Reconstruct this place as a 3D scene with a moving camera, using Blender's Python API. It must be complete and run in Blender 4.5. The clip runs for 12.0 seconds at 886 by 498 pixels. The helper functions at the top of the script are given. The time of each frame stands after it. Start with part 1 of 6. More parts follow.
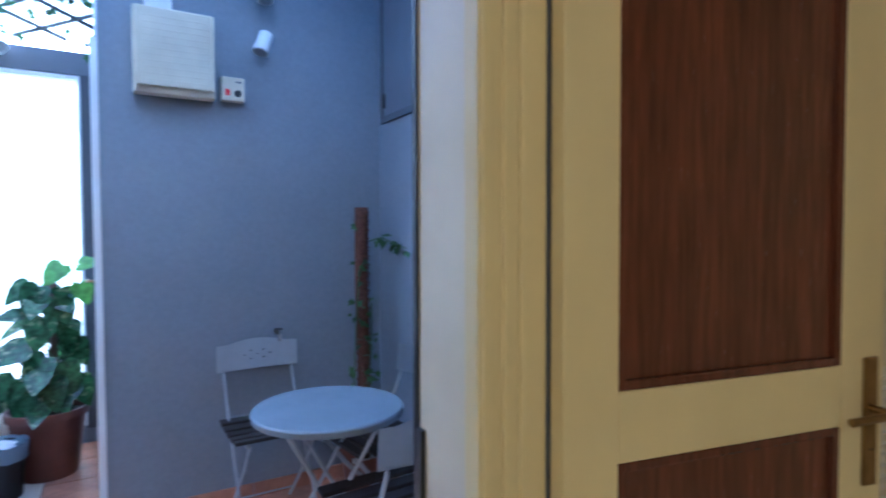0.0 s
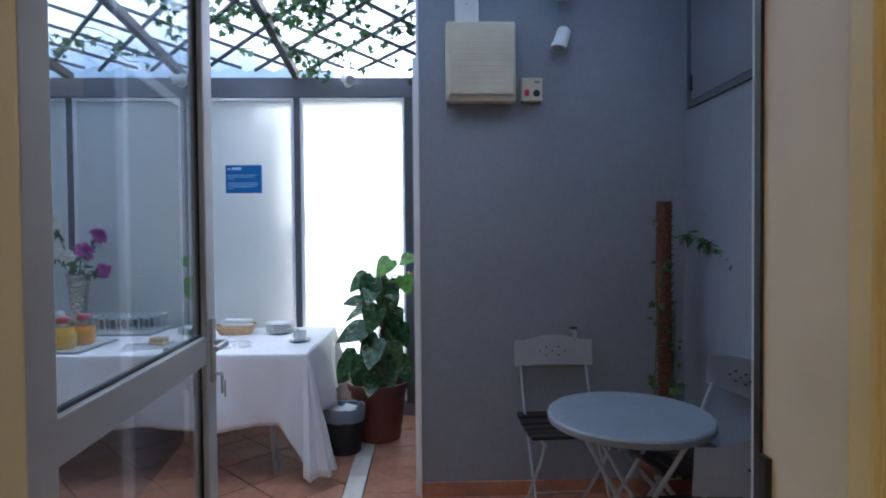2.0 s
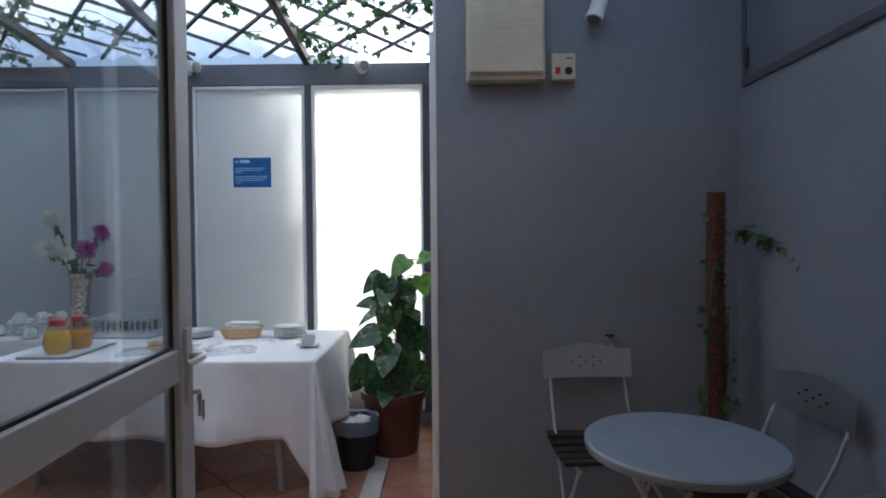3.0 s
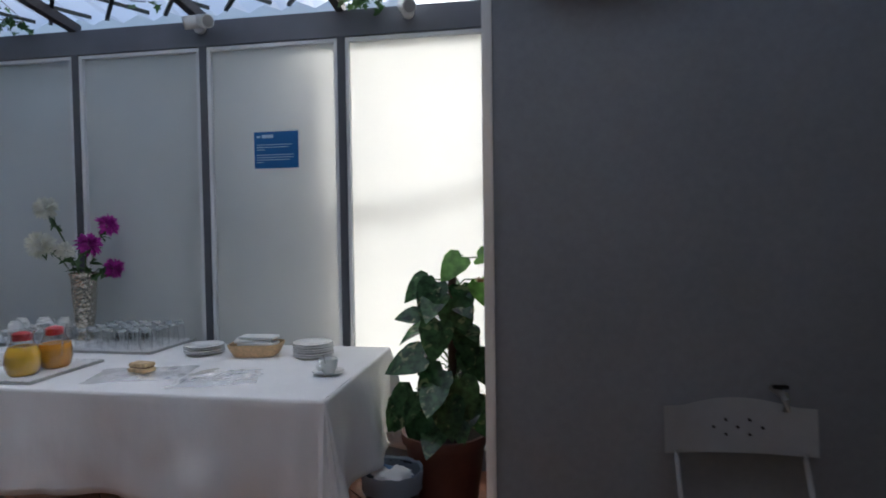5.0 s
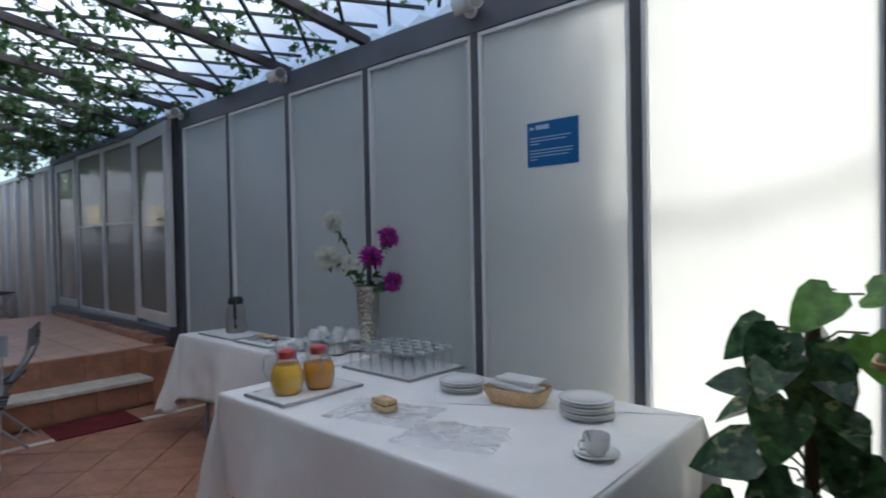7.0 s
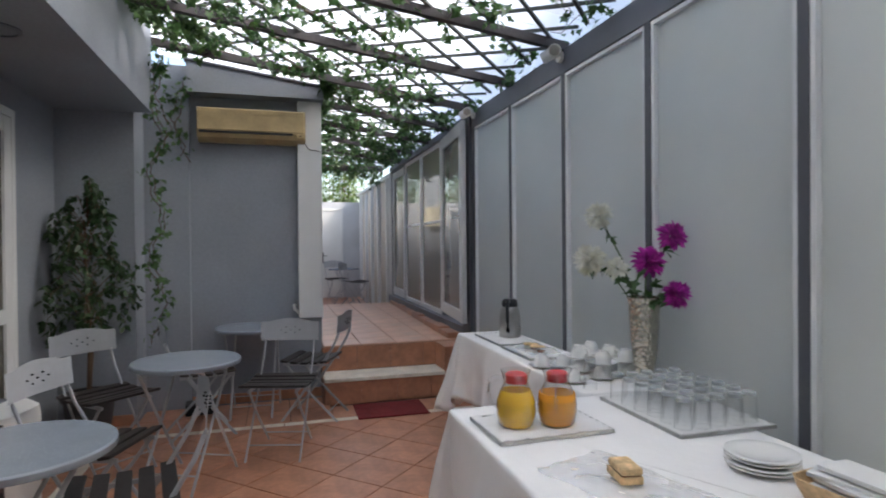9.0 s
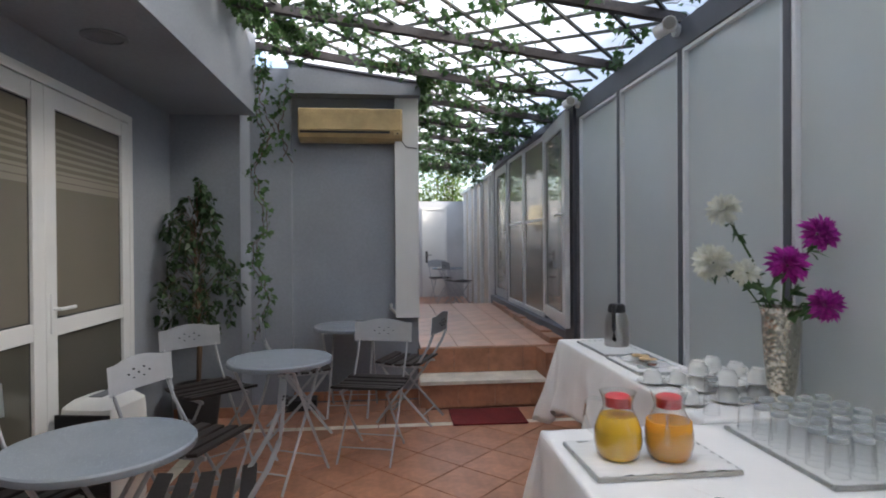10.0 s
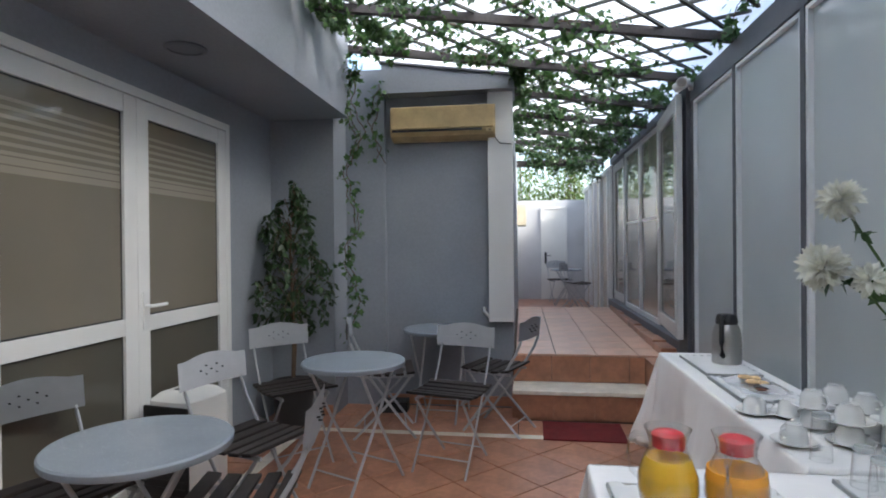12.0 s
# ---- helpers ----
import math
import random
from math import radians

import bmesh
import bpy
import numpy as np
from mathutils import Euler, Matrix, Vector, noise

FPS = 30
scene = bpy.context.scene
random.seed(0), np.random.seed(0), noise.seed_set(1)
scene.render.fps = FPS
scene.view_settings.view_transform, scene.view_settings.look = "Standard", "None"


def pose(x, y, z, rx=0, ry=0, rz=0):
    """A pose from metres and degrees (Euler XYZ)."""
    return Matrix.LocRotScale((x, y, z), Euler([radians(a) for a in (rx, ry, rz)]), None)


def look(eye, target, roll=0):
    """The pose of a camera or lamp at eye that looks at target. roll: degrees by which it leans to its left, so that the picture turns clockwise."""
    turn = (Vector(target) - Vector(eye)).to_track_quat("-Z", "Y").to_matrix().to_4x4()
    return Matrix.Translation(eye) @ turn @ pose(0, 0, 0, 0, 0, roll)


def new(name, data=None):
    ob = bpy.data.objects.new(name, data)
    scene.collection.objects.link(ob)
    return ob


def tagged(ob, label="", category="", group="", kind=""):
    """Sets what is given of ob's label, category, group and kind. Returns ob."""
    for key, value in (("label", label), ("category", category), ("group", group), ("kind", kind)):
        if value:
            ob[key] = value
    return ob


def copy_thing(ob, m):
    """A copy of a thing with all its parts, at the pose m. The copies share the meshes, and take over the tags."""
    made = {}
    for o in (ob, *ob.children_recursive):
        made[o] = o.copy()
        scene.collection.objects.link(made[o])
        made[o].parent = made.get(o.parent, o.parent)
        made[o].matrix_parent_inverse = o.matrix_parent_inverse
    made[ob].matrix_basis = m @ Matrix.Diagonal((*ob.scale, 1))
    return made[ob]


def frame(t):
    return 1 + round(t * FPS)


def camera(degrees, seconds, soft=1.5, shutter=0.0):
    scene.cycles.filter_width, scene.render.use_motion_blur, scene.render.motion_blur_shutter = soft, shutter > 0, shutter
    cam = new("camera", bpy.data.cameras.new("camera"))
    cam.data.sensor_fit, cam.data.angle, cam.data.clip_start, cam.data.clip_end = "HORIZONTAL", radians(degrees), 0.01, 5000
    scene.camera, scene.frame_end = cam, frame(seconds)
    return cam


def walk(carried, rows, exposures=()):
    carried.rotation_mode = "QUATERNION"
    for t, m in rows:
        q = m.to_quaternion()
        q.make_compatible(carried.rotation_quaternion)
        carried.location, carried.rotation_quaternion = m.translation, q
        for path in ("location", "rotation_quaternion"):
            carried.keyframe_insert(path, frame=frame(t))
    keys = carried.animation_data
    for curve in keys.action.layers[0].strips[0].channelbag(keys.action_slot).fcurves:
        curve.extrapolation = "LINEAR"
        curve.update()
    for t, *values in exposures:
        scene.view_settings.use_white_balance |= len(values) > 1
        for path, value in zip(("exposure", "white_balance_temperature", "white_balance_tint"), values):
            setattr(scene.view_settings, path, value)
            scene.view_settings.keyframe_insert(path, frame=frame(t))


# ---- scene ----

# ======== camera and walk ========
cam = camera(76.1, 12.0, soft=1.8, shutter=0.35)
PATH = [
    (0, (0.566, 0.153, 1.396), (1.570, 1.881, 1.330), -0.2),
    (0.5, (0.524, 0.163, 1.355), (1.164, 2.057, 1.307), -0.5),
    (1, (0.524, 0.192, 1.341), (0.876, 2.160, 1.296), -0.5),
    (1.5, (0.540, 0.215, 1.344), (0.702, 2.208, 1.300), -0.5),
    (2, (0.547, 0.256, 1.356), (0.607, 2.254, 1.313), -0.5),
    (2.5, (0.549, 0.379, 1.357), (0.564, 2.379, 1.312), -0.5),
    (2.7, (0.554, 0.450, 1.353), (0.554, 2.449, 1.307), -0.5),
    (4.3, (0.645, 1.115, 1.315), (0.505, 3.109, 1.260), -0.7),
    (4.5, (0.643, 1.219, 1.317), (0.470, 3.211, 1.257), -0.8),
    (5, (0.631, 1.477, 1.323), (0.319, 3.452, 1.259), -0.8),
    (5.5, (0.612, 1.705, 1.322), (0.101, 3.638, 1.264), -0.8),
    (6, (0.595, 1.907, 1.342), (-0.178, 3.752, 1.295), -1.0),
    (6.5, (0.582, 2.093, 1.357), (-0.488, 3.779, 1.318), -1.1),
    (7, (0.525, 2.253, 1.361), (-0.796, 3.755, 1.330), -1.1),
    (7.5, (0.446, 2.415, 1.360), (-1.076, 3.712, 1.333), -1.0),
    (9.5, (0.157, 2.893, 1.355), (-1.812, 3.244, 1.339), -0.4),
    (10, (0.044, 2.942, 1.353), (-1.947, 3.133, 1.337), -0.4),
    (10.5, (-0.034, 3.030, 1.347), (-2.033, 3.092, 1.334), -0.4),
    (11, (-0.103, 3.140, 1.351), (-2.102, 3.084, 1.337), -0.5),
    (11.5, (-0.147, 3.228, 1.349), (-2.140, 3.064, 1.337), -0.5),
    (12, (-0.167, 3.273, 1.352), (-2.148, 2.997, 1.341), -0.5),
]
EXPOSURE = [(0, 3.1, 4150, 7), (1, 2.6, 4600, 7), (2, 2.1, 5300, 8), (2.7, 1.85, 5700, 7), (4.3, 1.45, 6200, 7),
            (5, 1.15, 6100, 9), (5.5, 0.9, 6050, 9), (6.5, 1.15, 6000, 8), (7.7, 1.4, 6150, 6), (9.3, 1.92, 6950, 9), (10.5, 1.94, 6850, 7), (12, 2.04, 6600, 6)]
walk(cam, [(t, look(eye, target, roll)) for t, eye, target, roll in PATH], EXPOSURE)

# ======== light ========
world = bpy.data.worlds.new("sky")
world.use_nodes = True
scene.world = world
wn = world.node_tree.nodes
sky = wn.new("ShaderNodeTexSky")
sky.sky_type, sky.sun_disc = "NISHITA", False
sky.sun_elevation, sky.sun_rotation = radians(37), radians(20)
sky.air_density, sky.dust_density, sky.ozone_density = 1.0, 3.0, 1.0
wn["Background"].inputs["Strength"].default_value = 0.15
world.node_tree.links.new(sky.outputs["Color"], wn["Background"].inputs["Color"])

sun = new("sun", bpy.data.lights.new("sun", "SUN"))
sun.data.energy, sun.data.angle, sun.data.color = 2.0, radians(14), (1.0, 0.97, 0.94)
sun.matrix_world = look((2.6, 7, 5.6), (0, 0, 0))

room_lamp = new("room_lamp_light", bpy.data.lights.new("room_lamp_light", "POINT"))
room_lamp.data.energy, room_lamp.data.color, room_lamp.data.shadow_soft_size = 2.7, (1.0, 0.72, 0.42), 0.12
room_lamp.location = (-0.55, -1.3, 2.25)

# ======== materials ========
def mat(name, color, rough=0.6, metal=0.0, grain=0.0, grain_scale=60.0, stain=0.0, stain_scale=2.5, bump=0.0, bump_scale=120.0,
        spread=0.0, spec=0.5, coat=0.0, stretch=(1, 1, 1)):
    """A painted, stone, wood or metal surface with variation at two scales, fine relief and a spread from piece to piece."""
    m = bpy.data.materials.new(name)
    m.use_nodes = True
    nt = m.node_tree
    n, l = nt.nodes, nt.links
    b = n["Principled BSDF"]
    b.inputs["Roughness"].default_value, b.inputs["Metallic"].default_value = rough, metal
    b.inputs["Specular IOR Level"].default_value = spec
    b.inputs["Coat Weight"].default_value = coat
    co = n.new("ShaderNodeTexCoord")
    mp = n.new("ShaderNodeMapping")
    mp.inputs["Scale"].default_value = stretch
    l.new(co.outputs["Object"], mp.inputs["Vector"])
    base = n.new("ShaderNodeRGB")
    base.outputs[0].default_value = (*color, 1)
    sock = base.outputs[0]
    for amount, scale, detail in ((grain, grain_scale, 6), (stain, stain_scale, 5)):
        if amount <= 0:
            continue
        tex = n.new("ShaderNodeTexNoise")
        tex.inputs["Scale"].default_value, tex.inputs["Detail"].default_value = scale, detail
        l.new(mp.outputs[0], tex.inputs["Vector"])
        rng = n.new("ShaderNodeMapRange")
        rng.inputs["From Min"].default_value, rng.inputs["From Max"].default_value = 0.3, 0.7
        rng.inputs["To Min"].default_value, rng.inputs["To Max"].default_value = 1 - amount, 1 + amount
        l.new(tex.outputs["Fac"], rng.inputs["Value"])
        hsv = n.new("ShaderNodeHueSaturation")
        l.new(rng.outputs[0], hsv.inputs["Value"])
        l.new(sock, hsv.inputs["Color"])
        sock = hsv.outputs[0]
    if spread > 0:
        info = n.new("ShaderNodeObjectInfo")
        rng = n.new("ShaderNodeMapRange")
        rng.inputs["To Min"].default_value, rng.inputs["To Max"].default_value = 1 - spread, 1 + spread
        l.new(info.outputs["Random"], rng.inputs["Value"])
        hsv = n.new("ShaderNodeHueSaturation")
        l.new(rng.outputs[0], hsv.inputs["Value"])
        l.new(sock, hsv.inputs["Color"])
        sock = hsv.outputs[0]
    l.new(sock, b.inputs["Base Color"])
    if bump > 0:
        tex = n.new("ShaderNodeTexNoise")
        tex.inputs["Scale"].default_value, tex.inputs["Detail"].default_value = bump_scale, 4
        l.new(mp.outputs[0], tex.inputs["Vector"])
        bp = n.new("ShaderNodeBump")
        bp.inputs["Strength"].default_value, bp.inputs["Distance"].default_value = bump, 0.004
        l.new(tex.outputs["Fac"], bp.inputs["Height"])
        l.new(bp.outputs[0], b.inputs["Normal"])
        rr = n.new("ShaderNodeMapRange")
        rr.inputs["To Min"].default_value, rr.inputs["To Max"].default_value = max(0.02, rough - 0.08), min(1, rough + 0.08)
        l.new(tex.outputs["Fac"], rr.inputs["Value"])
        l.new(rr.outputs[0], b.inputs["Roughness"])
    return m


def sheen(n, l, low=0.035, edge=4.5):
    """Share of light that a thin smooth sheet mirrors, growing towards grazing angles."""
    lw, pw, rg = n.new("ShaderNodeLayerWeight"), n.new("ShaderNodeMath"), n.new("ShaderNodeMapRange")
    pw.operation = "POWER"
    pw.inputs[1].default_value = edge
    l.new(lw.outputs["Facing"], pw.inputs[0])
    l.new(pw.outputs[0], rg.inputs["Value"])
    rg.inputs["To Min"].default_value, rg.inputs["To Max"].default_value = low, 0.9
    lw.inputs["Blend"].default_value = 0.5
    return rg.outputs[0]


def frosted(name, tint, through_light=0.75, gloss=0.25, clear=0.0, stain=0.05, low=0.035):
    """Sand-blasted or translucent sheet: light scatters through it, a faint sheen lies on it."""
    m = bpy.data.materials.new(name)
    m.use_nodes = True
    n, l = m.node_tree.nodes, m.node_tree.links
    n.remove(n["Principled BSDF"])
    out = n["Material Output"]
    co = n.new("ShaderNodeTexCoord")
    tex = n.new("ShaderNodeTexNoise")
    tex.inputs["Scale"].default_value, tex.inputs["Detail"].default_value = 1.3, 5
    l.new(co.outputs["Object"], tex.inputs["Vector"])
    rng = n.new("ShaderNodeMapRange")
    rng.inputs["From Min"].default_value, rng.inputs["From Max"].default_value = 0.3, 0.7
    rng.inputs["To Min"].default_value, rng.inputs["To Max"].default_value = 1 - stain, 1 + stain
    l.new(tex.outputs["Fac"], rng.inputs["Value"])
    hsv = n.new("ShaderNodeHueSaturation")
    hsv.inputs["Color"].default_value = (*tint, 1)
    l.new(rng.outputs[0], hsv.inputs["Value"])
    tr, df, gl = n.new("ShaderNodeBsdfTranslucent"), n.new("ShaderNodeBsdfDiffuse"), n.new("ShaderNodeBsdfGlossy")
    l.new(hsv.outputs[0], tr.inputs["Color"])
    l.new(hsv.outputs[0], df.inputs["Color"])
    gl.inputs["Roughness"].default_value = gloss
    m1, m2 = n.new("ShaderNodeMixShader"), n.new("ShaderNodeMixShader")
    m1.inputs[0].default_value = through_light
    l.new(df.outputs[0], m1.inputs[1])
    l.new(tr.outputs[0], m1.inputs[2])
    last = m1.outputs[0]
    if clear > 0:
        tp = n.new("ShaderNodeBsdfTransparent")
        mc = n.new("ShaderNodeMixShader")
        mc.inputs[0].default_value = clear
        l.new(last, mc.inputs[1])
        l.new(tp.outputs[0], mc.inputs[2])
        last = mc.outputs[0]
    l.new(sheen(n, l, low), m2.inputs[0])
    l.new(last, m2.inputs[1])
    l.new(gl.outputs[0], m2.inputs[2])
    l.new(m2.outputs[0], out.inputs["Surface"])
    return m


def glass(name, tint=(1, 1, 1), rough=0.0, low=0.15, edge=4.5):
    """A clear pane: straight through, with a mirror-like sheen that grows at grazing angles."""
    m = bpy.data.materials.new(name)
    m.use_nodes = True
    n, l = m.node_tree.nodes, m.node_tree.links
    n.remove(n["Principled BSDF"])
    tp, gl, mx = n.new("ShaderNodeBsdfTransparent"), n.new("ShaderNodeBsdfGlossy"), n.new("ShaderNodeMixShader")
    tp.inputs["Color"].default_value = (*tint, 1)
    gl.inputs["Roughness"].default_value = rough
    l.new(sheen(n, l, low, edge), mx.inputs[0])
    l.new(tp.outputs[0], mx.inputs[1])
    l.new(gl.outputs[0], mx.inputs[2])
    l.new(mx.outputs[0], n["Material Output"].inputs["Surface"])
    return m


def glow(name, color, strength):
    m = bpy.data.materials.new(name)
    m.use_nodes = True
    b = m.node_tree.nodes["Principled BSDF"]
    b.inputs["Emission Color"].default_value, b.inputs["Emission Strength"].default_value = (*color, 1), strength
    return m


WALL = mat("grey_blue_render", (0.24, 0.263, 0.30), 0.62, grain=0.05, grain_scale=45, stain=0.09, stain_scale=1.4, bump=0.22, bump_scale=55)
CONCRETE = mat("grey_concrete", (0.3, 0.29, 0.28), 0.85, grain=0.15, stain=0.2, bump=0.3, bump_scale=40)
CREAM_WALL = mat("cream_room_paint", (0.62, 0.55, 0.40), 0.6, stain=0.06, bump=0.12, bump_scale=80)
CREAM = mat("cream_gloss_paint", (0.68, 0.58, 0.30), 0.38, stain=0.06, stain_scale=4, bump=0.08, bump_scale=18, stretch=(1, 1, 0.2))
PALE = mat("pale_jamb_paint", (0.66, 0.60, 0.45), 0.42, stain=0.06, stain_scale=4, bump=0.06)
WOOD = mat("brown_door_veneer", (0.10, 0.030, 0.014), 0.24, grain=0.3, grain_scale=28, stain=0.2, stain_scale=5, stretch=(3, 3, 0.25), coat=0.25, bump=0.05)
WHITE_ALU = mat("white_lacquered_aluminium", (0.62, 0.63, 0.63), 0.35, stain=0.04, bump=0.03)
GREY_ALU = mat("anodised_aluminium", (0.78, 0.79, 0.80), 0.34, metal=0.15, stain=0.06, bump=0.03)
YARD_WHITE = mat("white_yard_paint", (0.78, 0.78, 0.77), 0.6, stain=0.05, bump=0.1)
YARD_GREY = mat("pale_grey_yard_paint", (0.50, 0.51, 0.53), 0.65, stain=0.08, bump=0.12)
SCREEN = mat("warm_grey_screen_panel", (0.52, 0.475, 0.42), 0.55, stain=0.10, bump=0.06)
DARK_FRAME = mat("dark_grey_frame_paint", (0.085, 0.09, 0.105), 0.5, stain=0.1, bump=0.08)
HEADER = mat("grey_header_paint", (0.15, 0.16, 0.185), 0.55, stain=0.15, bump=0.15)
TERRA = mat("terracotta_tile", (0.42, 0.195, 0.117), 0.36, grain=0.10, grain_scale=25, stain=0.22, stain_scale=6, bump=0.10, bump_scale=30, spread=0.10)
# terracotta lightened: the daylight on the raised passage is put into its colour
TERRA_LIT = mat("lit_terracotta_tile", (0.66, 0.40, 0.29), 0.32, grain=0.08, grain_scale=25, stain=0.16, stain_scale=5, bump=0.08, bump_scale=30, spread=0.08)
GROUT = mat("dark_grout", (0.10, 0.07, 0.055), 0.9, grain=0.2, bump=0.3)
MARBLE = mat("pale_marble", (0.74, 0.70, 0.61), 0.4, grain=0.08, grain_scale=14, stain=0.14, stain_scale=5, bump=0.05)
FROST = frosted("frosted_pane", (0.80, 0.805, 0.78), 0.78, 0.11, low=0.05)
# brown tint stands in for reflections and the dim interior behind the passage glass
PASSAGE_GLASS = frosted("reflection_tinted_pane", (0.40, 0.36, 0.30), 0.55, 0.03, clear=0.25, low=0.13)
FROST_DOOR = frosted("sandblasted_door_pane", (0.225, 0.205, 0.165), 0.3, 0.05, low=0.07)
# same glass, darkened: the lower panes' dimmer reflection is put into the colour
SHADED_DOOR = frosted("shaded_lower_door_pane", (0.115, 0.11, 0.09), 0.3, 0.05, low=0.07)
CLEAR = glass("clear_pane", (0.93, 0.96, 0.97))
ROOF = frosted("translucent_roof_sheet", (0.93, 0.95, 0.98), 0.94, 0.3, clear=0.22, stain=0.10)
TIMBER = mat("dark_green_brown_lath", (0.045, 0.05, 0.042), 0.6, grain=0.3, stain=0.2, bump=0.3, bump_scale=60, spread=0.15)
BEAM = mat("dark_brown_beam_paint", (0.05, 0.042, 0.042), 0.55, grain=0.2, stain=0.2, bump=0.2)


def leaf_mat(name, color, other, rough=0.4, blotch=0.28):
    m = bpy.data.materials.new(name)
    m.use_nodes = True
    n, l = m.node_tree.nodes, m.node_tree.links
    b = n["Principled BSDF"]
    b.inputs["Roughness"].default_value = rough
    geo = n.new("ShaderNodeNewGeometry")
    mix = n.new("ShaderNodeMix")
    mix.data_type = "RGBA"
    mix.inputs[6].default_value, mix.inputs[7].default_value = (*color, 1), (*other, 1)
    l.new(geo.outputs["Random Per Island"], mix.inputs[0])
    tex = n.new("ShaderNodeTexNoise")
    tex.inputs["Scale"].default_value = 30
    co = n.new("ShaderNodeTexCoord")
    l.new(co.outputs["Object"], tex.inputs["Vector"])
    hsv = n.new("ShaderNodeHueSaturation")
    rng = n.new("ShaderNodeMapRange")
    rng.inputs["From Min"].default_value, rng.inputs["From Max"].default_value = 0.35, 0.65
    rng.inputs["To Min"].default_value, rng.inputs["To Max"].default_value = 1 - blotch, 1 + blotch * 1.2
    l.new(tex.outputs["Fac"], rng.inputs["Value"])
    l.new(rng.outputs[0], hsv.inputs["Value"])
    l.new(mix.outputs[2], hsv.inputs["Color"])
    l.new(hsv.outputs[0], b.inputs["Base Color"])
    tr = n.new("ShaderNodeBsdfTranslucent")
    l.new(hsv.outputs[0], tr.inputs["Color"])
    mx = n.new("ShaderNodeMixShader")
    mx.inputs[0].default_value = 0.3
    l.new(b.outputs[0], mx.inputs[1])
    l.new(tr.outputs[0], mx.inputs[2])
    l.new(mx.outputs[0], n["Material Output"].inputs["Surface"])
    return m


def variegated(m, pale):
    """Cream-green blotches with their own outline, laid over a leaf's colour."""
    n, l = m.node_tree.nodes, m.node_tree.links
    tex, ramp, mix, co = n.new("ShaderNodeTexNoise"), n.new("ShaderNodeMapRange"), n.new("ShaderNodeMix"), n.new("ShaderNodeTexCoord")
    tex.inputs["Scale"].default_value, tex.inputs["Detail"].default_value, tex.inputs["Distortion"].default_value = 17, 4, 1.2
    ramp.inputs["From Min"].default_value, ramp.inputs["From Max"].default_value = 0.60, 0.66
    mix.data_type = "RGBA"
    mix.inputs[7].default_value = (*pale, 1)
    l.new(co.outputs["Object"], tex.inputs["Vector"])
    l.new(tex.outputs["Fac"], ramp.inputs["Value"])
    l.new(ramp.outputs[0], mix.inputs[0])
    old = n["Principled BSDF"].inputs["Base Color"].links[0].from_socket
    l.new(old, mix.inputs[6])
    l.new(mix.outputs[2], n["Principled BSDF"].inputs["Base Color"])
    return m


IVY = leaf_mat("ivy_leaf", (0.034, 0.09, 0.026), (0.085, 0.165, 0.05))
# lighter yellow-green: sunlight on the far leaves is put into the colour
SUNNY = leaf_mat("sunlit_green_leaf", (0.06, 0.12, 0.025), (0.15, 0.22, 0.06))
SHADE_LEAF = leaf_mat("shaded_creeper_leaf", (0.035, 0.085, 0.03), (0.085, 0.16, 0.055))
FICUS = leaf_mat("ficus_leaf", (0.02, 0.05, 0.018), (0.04, 0.085, 0.03))
POTHOS = variegated(leaf_mat("pothos_leaf", (0.026, 0.072, 0.026), (0.06, 0.13, 0.045), 0.22, 0.5), (0.30, 0.36, 0.16))
YOUNG_POTHOS = leaf_mat("young_pothos_leaf", (0.09, 0.24, 0.04), (0.17, 0.36, 0.07), 0.25, 0.25)
STEM = mat("brown_stem", (0.10, 0.06, 0.035), 0.8, grain=0.2, bump=0.4)

# ======== mesh helpers ========
def box(bm, x0, y0, z0, x1, y1, z1, bevel=0.0, m=None):
    """A block between two corners, its edges rounded off by bevel."""
    lo, hi = [min(a, b) for a, b in ((x0, x1), (y0, y1), (z0, z1))], [max(a, b) for a, b in ((x0, x1), (y0, y1), (z0, z1))]
    verts = [bm.verts.new((x, y, z)) for x in (lo[0], hi[0]) for y in (lo[1], hi[1]) for z in (lo[2], hi[2])]
    faces = [bm.faces.new([verts[i] for i in q]) for q in ((0, 1, 3, 2), (4, 6, 7, 5), (0, 4, 5, 1), (2, 3, 7, 6), (0, 2, 6, 4), (1, 5, 7, 3))]
    if bevel > 0:
        got = bmesh.ops.bevel(bm, geom=list({e for f in faces for e in f.edges}), offset=bevel, segments=2, profile=0.6, affect="EDGES")
        verts = list({v for f in got["faces"] for v in f.verts} | {v for v in verts if v.is_valid})
    if m is not None:
        bmesh.ops.transform(bm, matrix=m, verts=[v for v in verts if v.is_valid])
    return bm


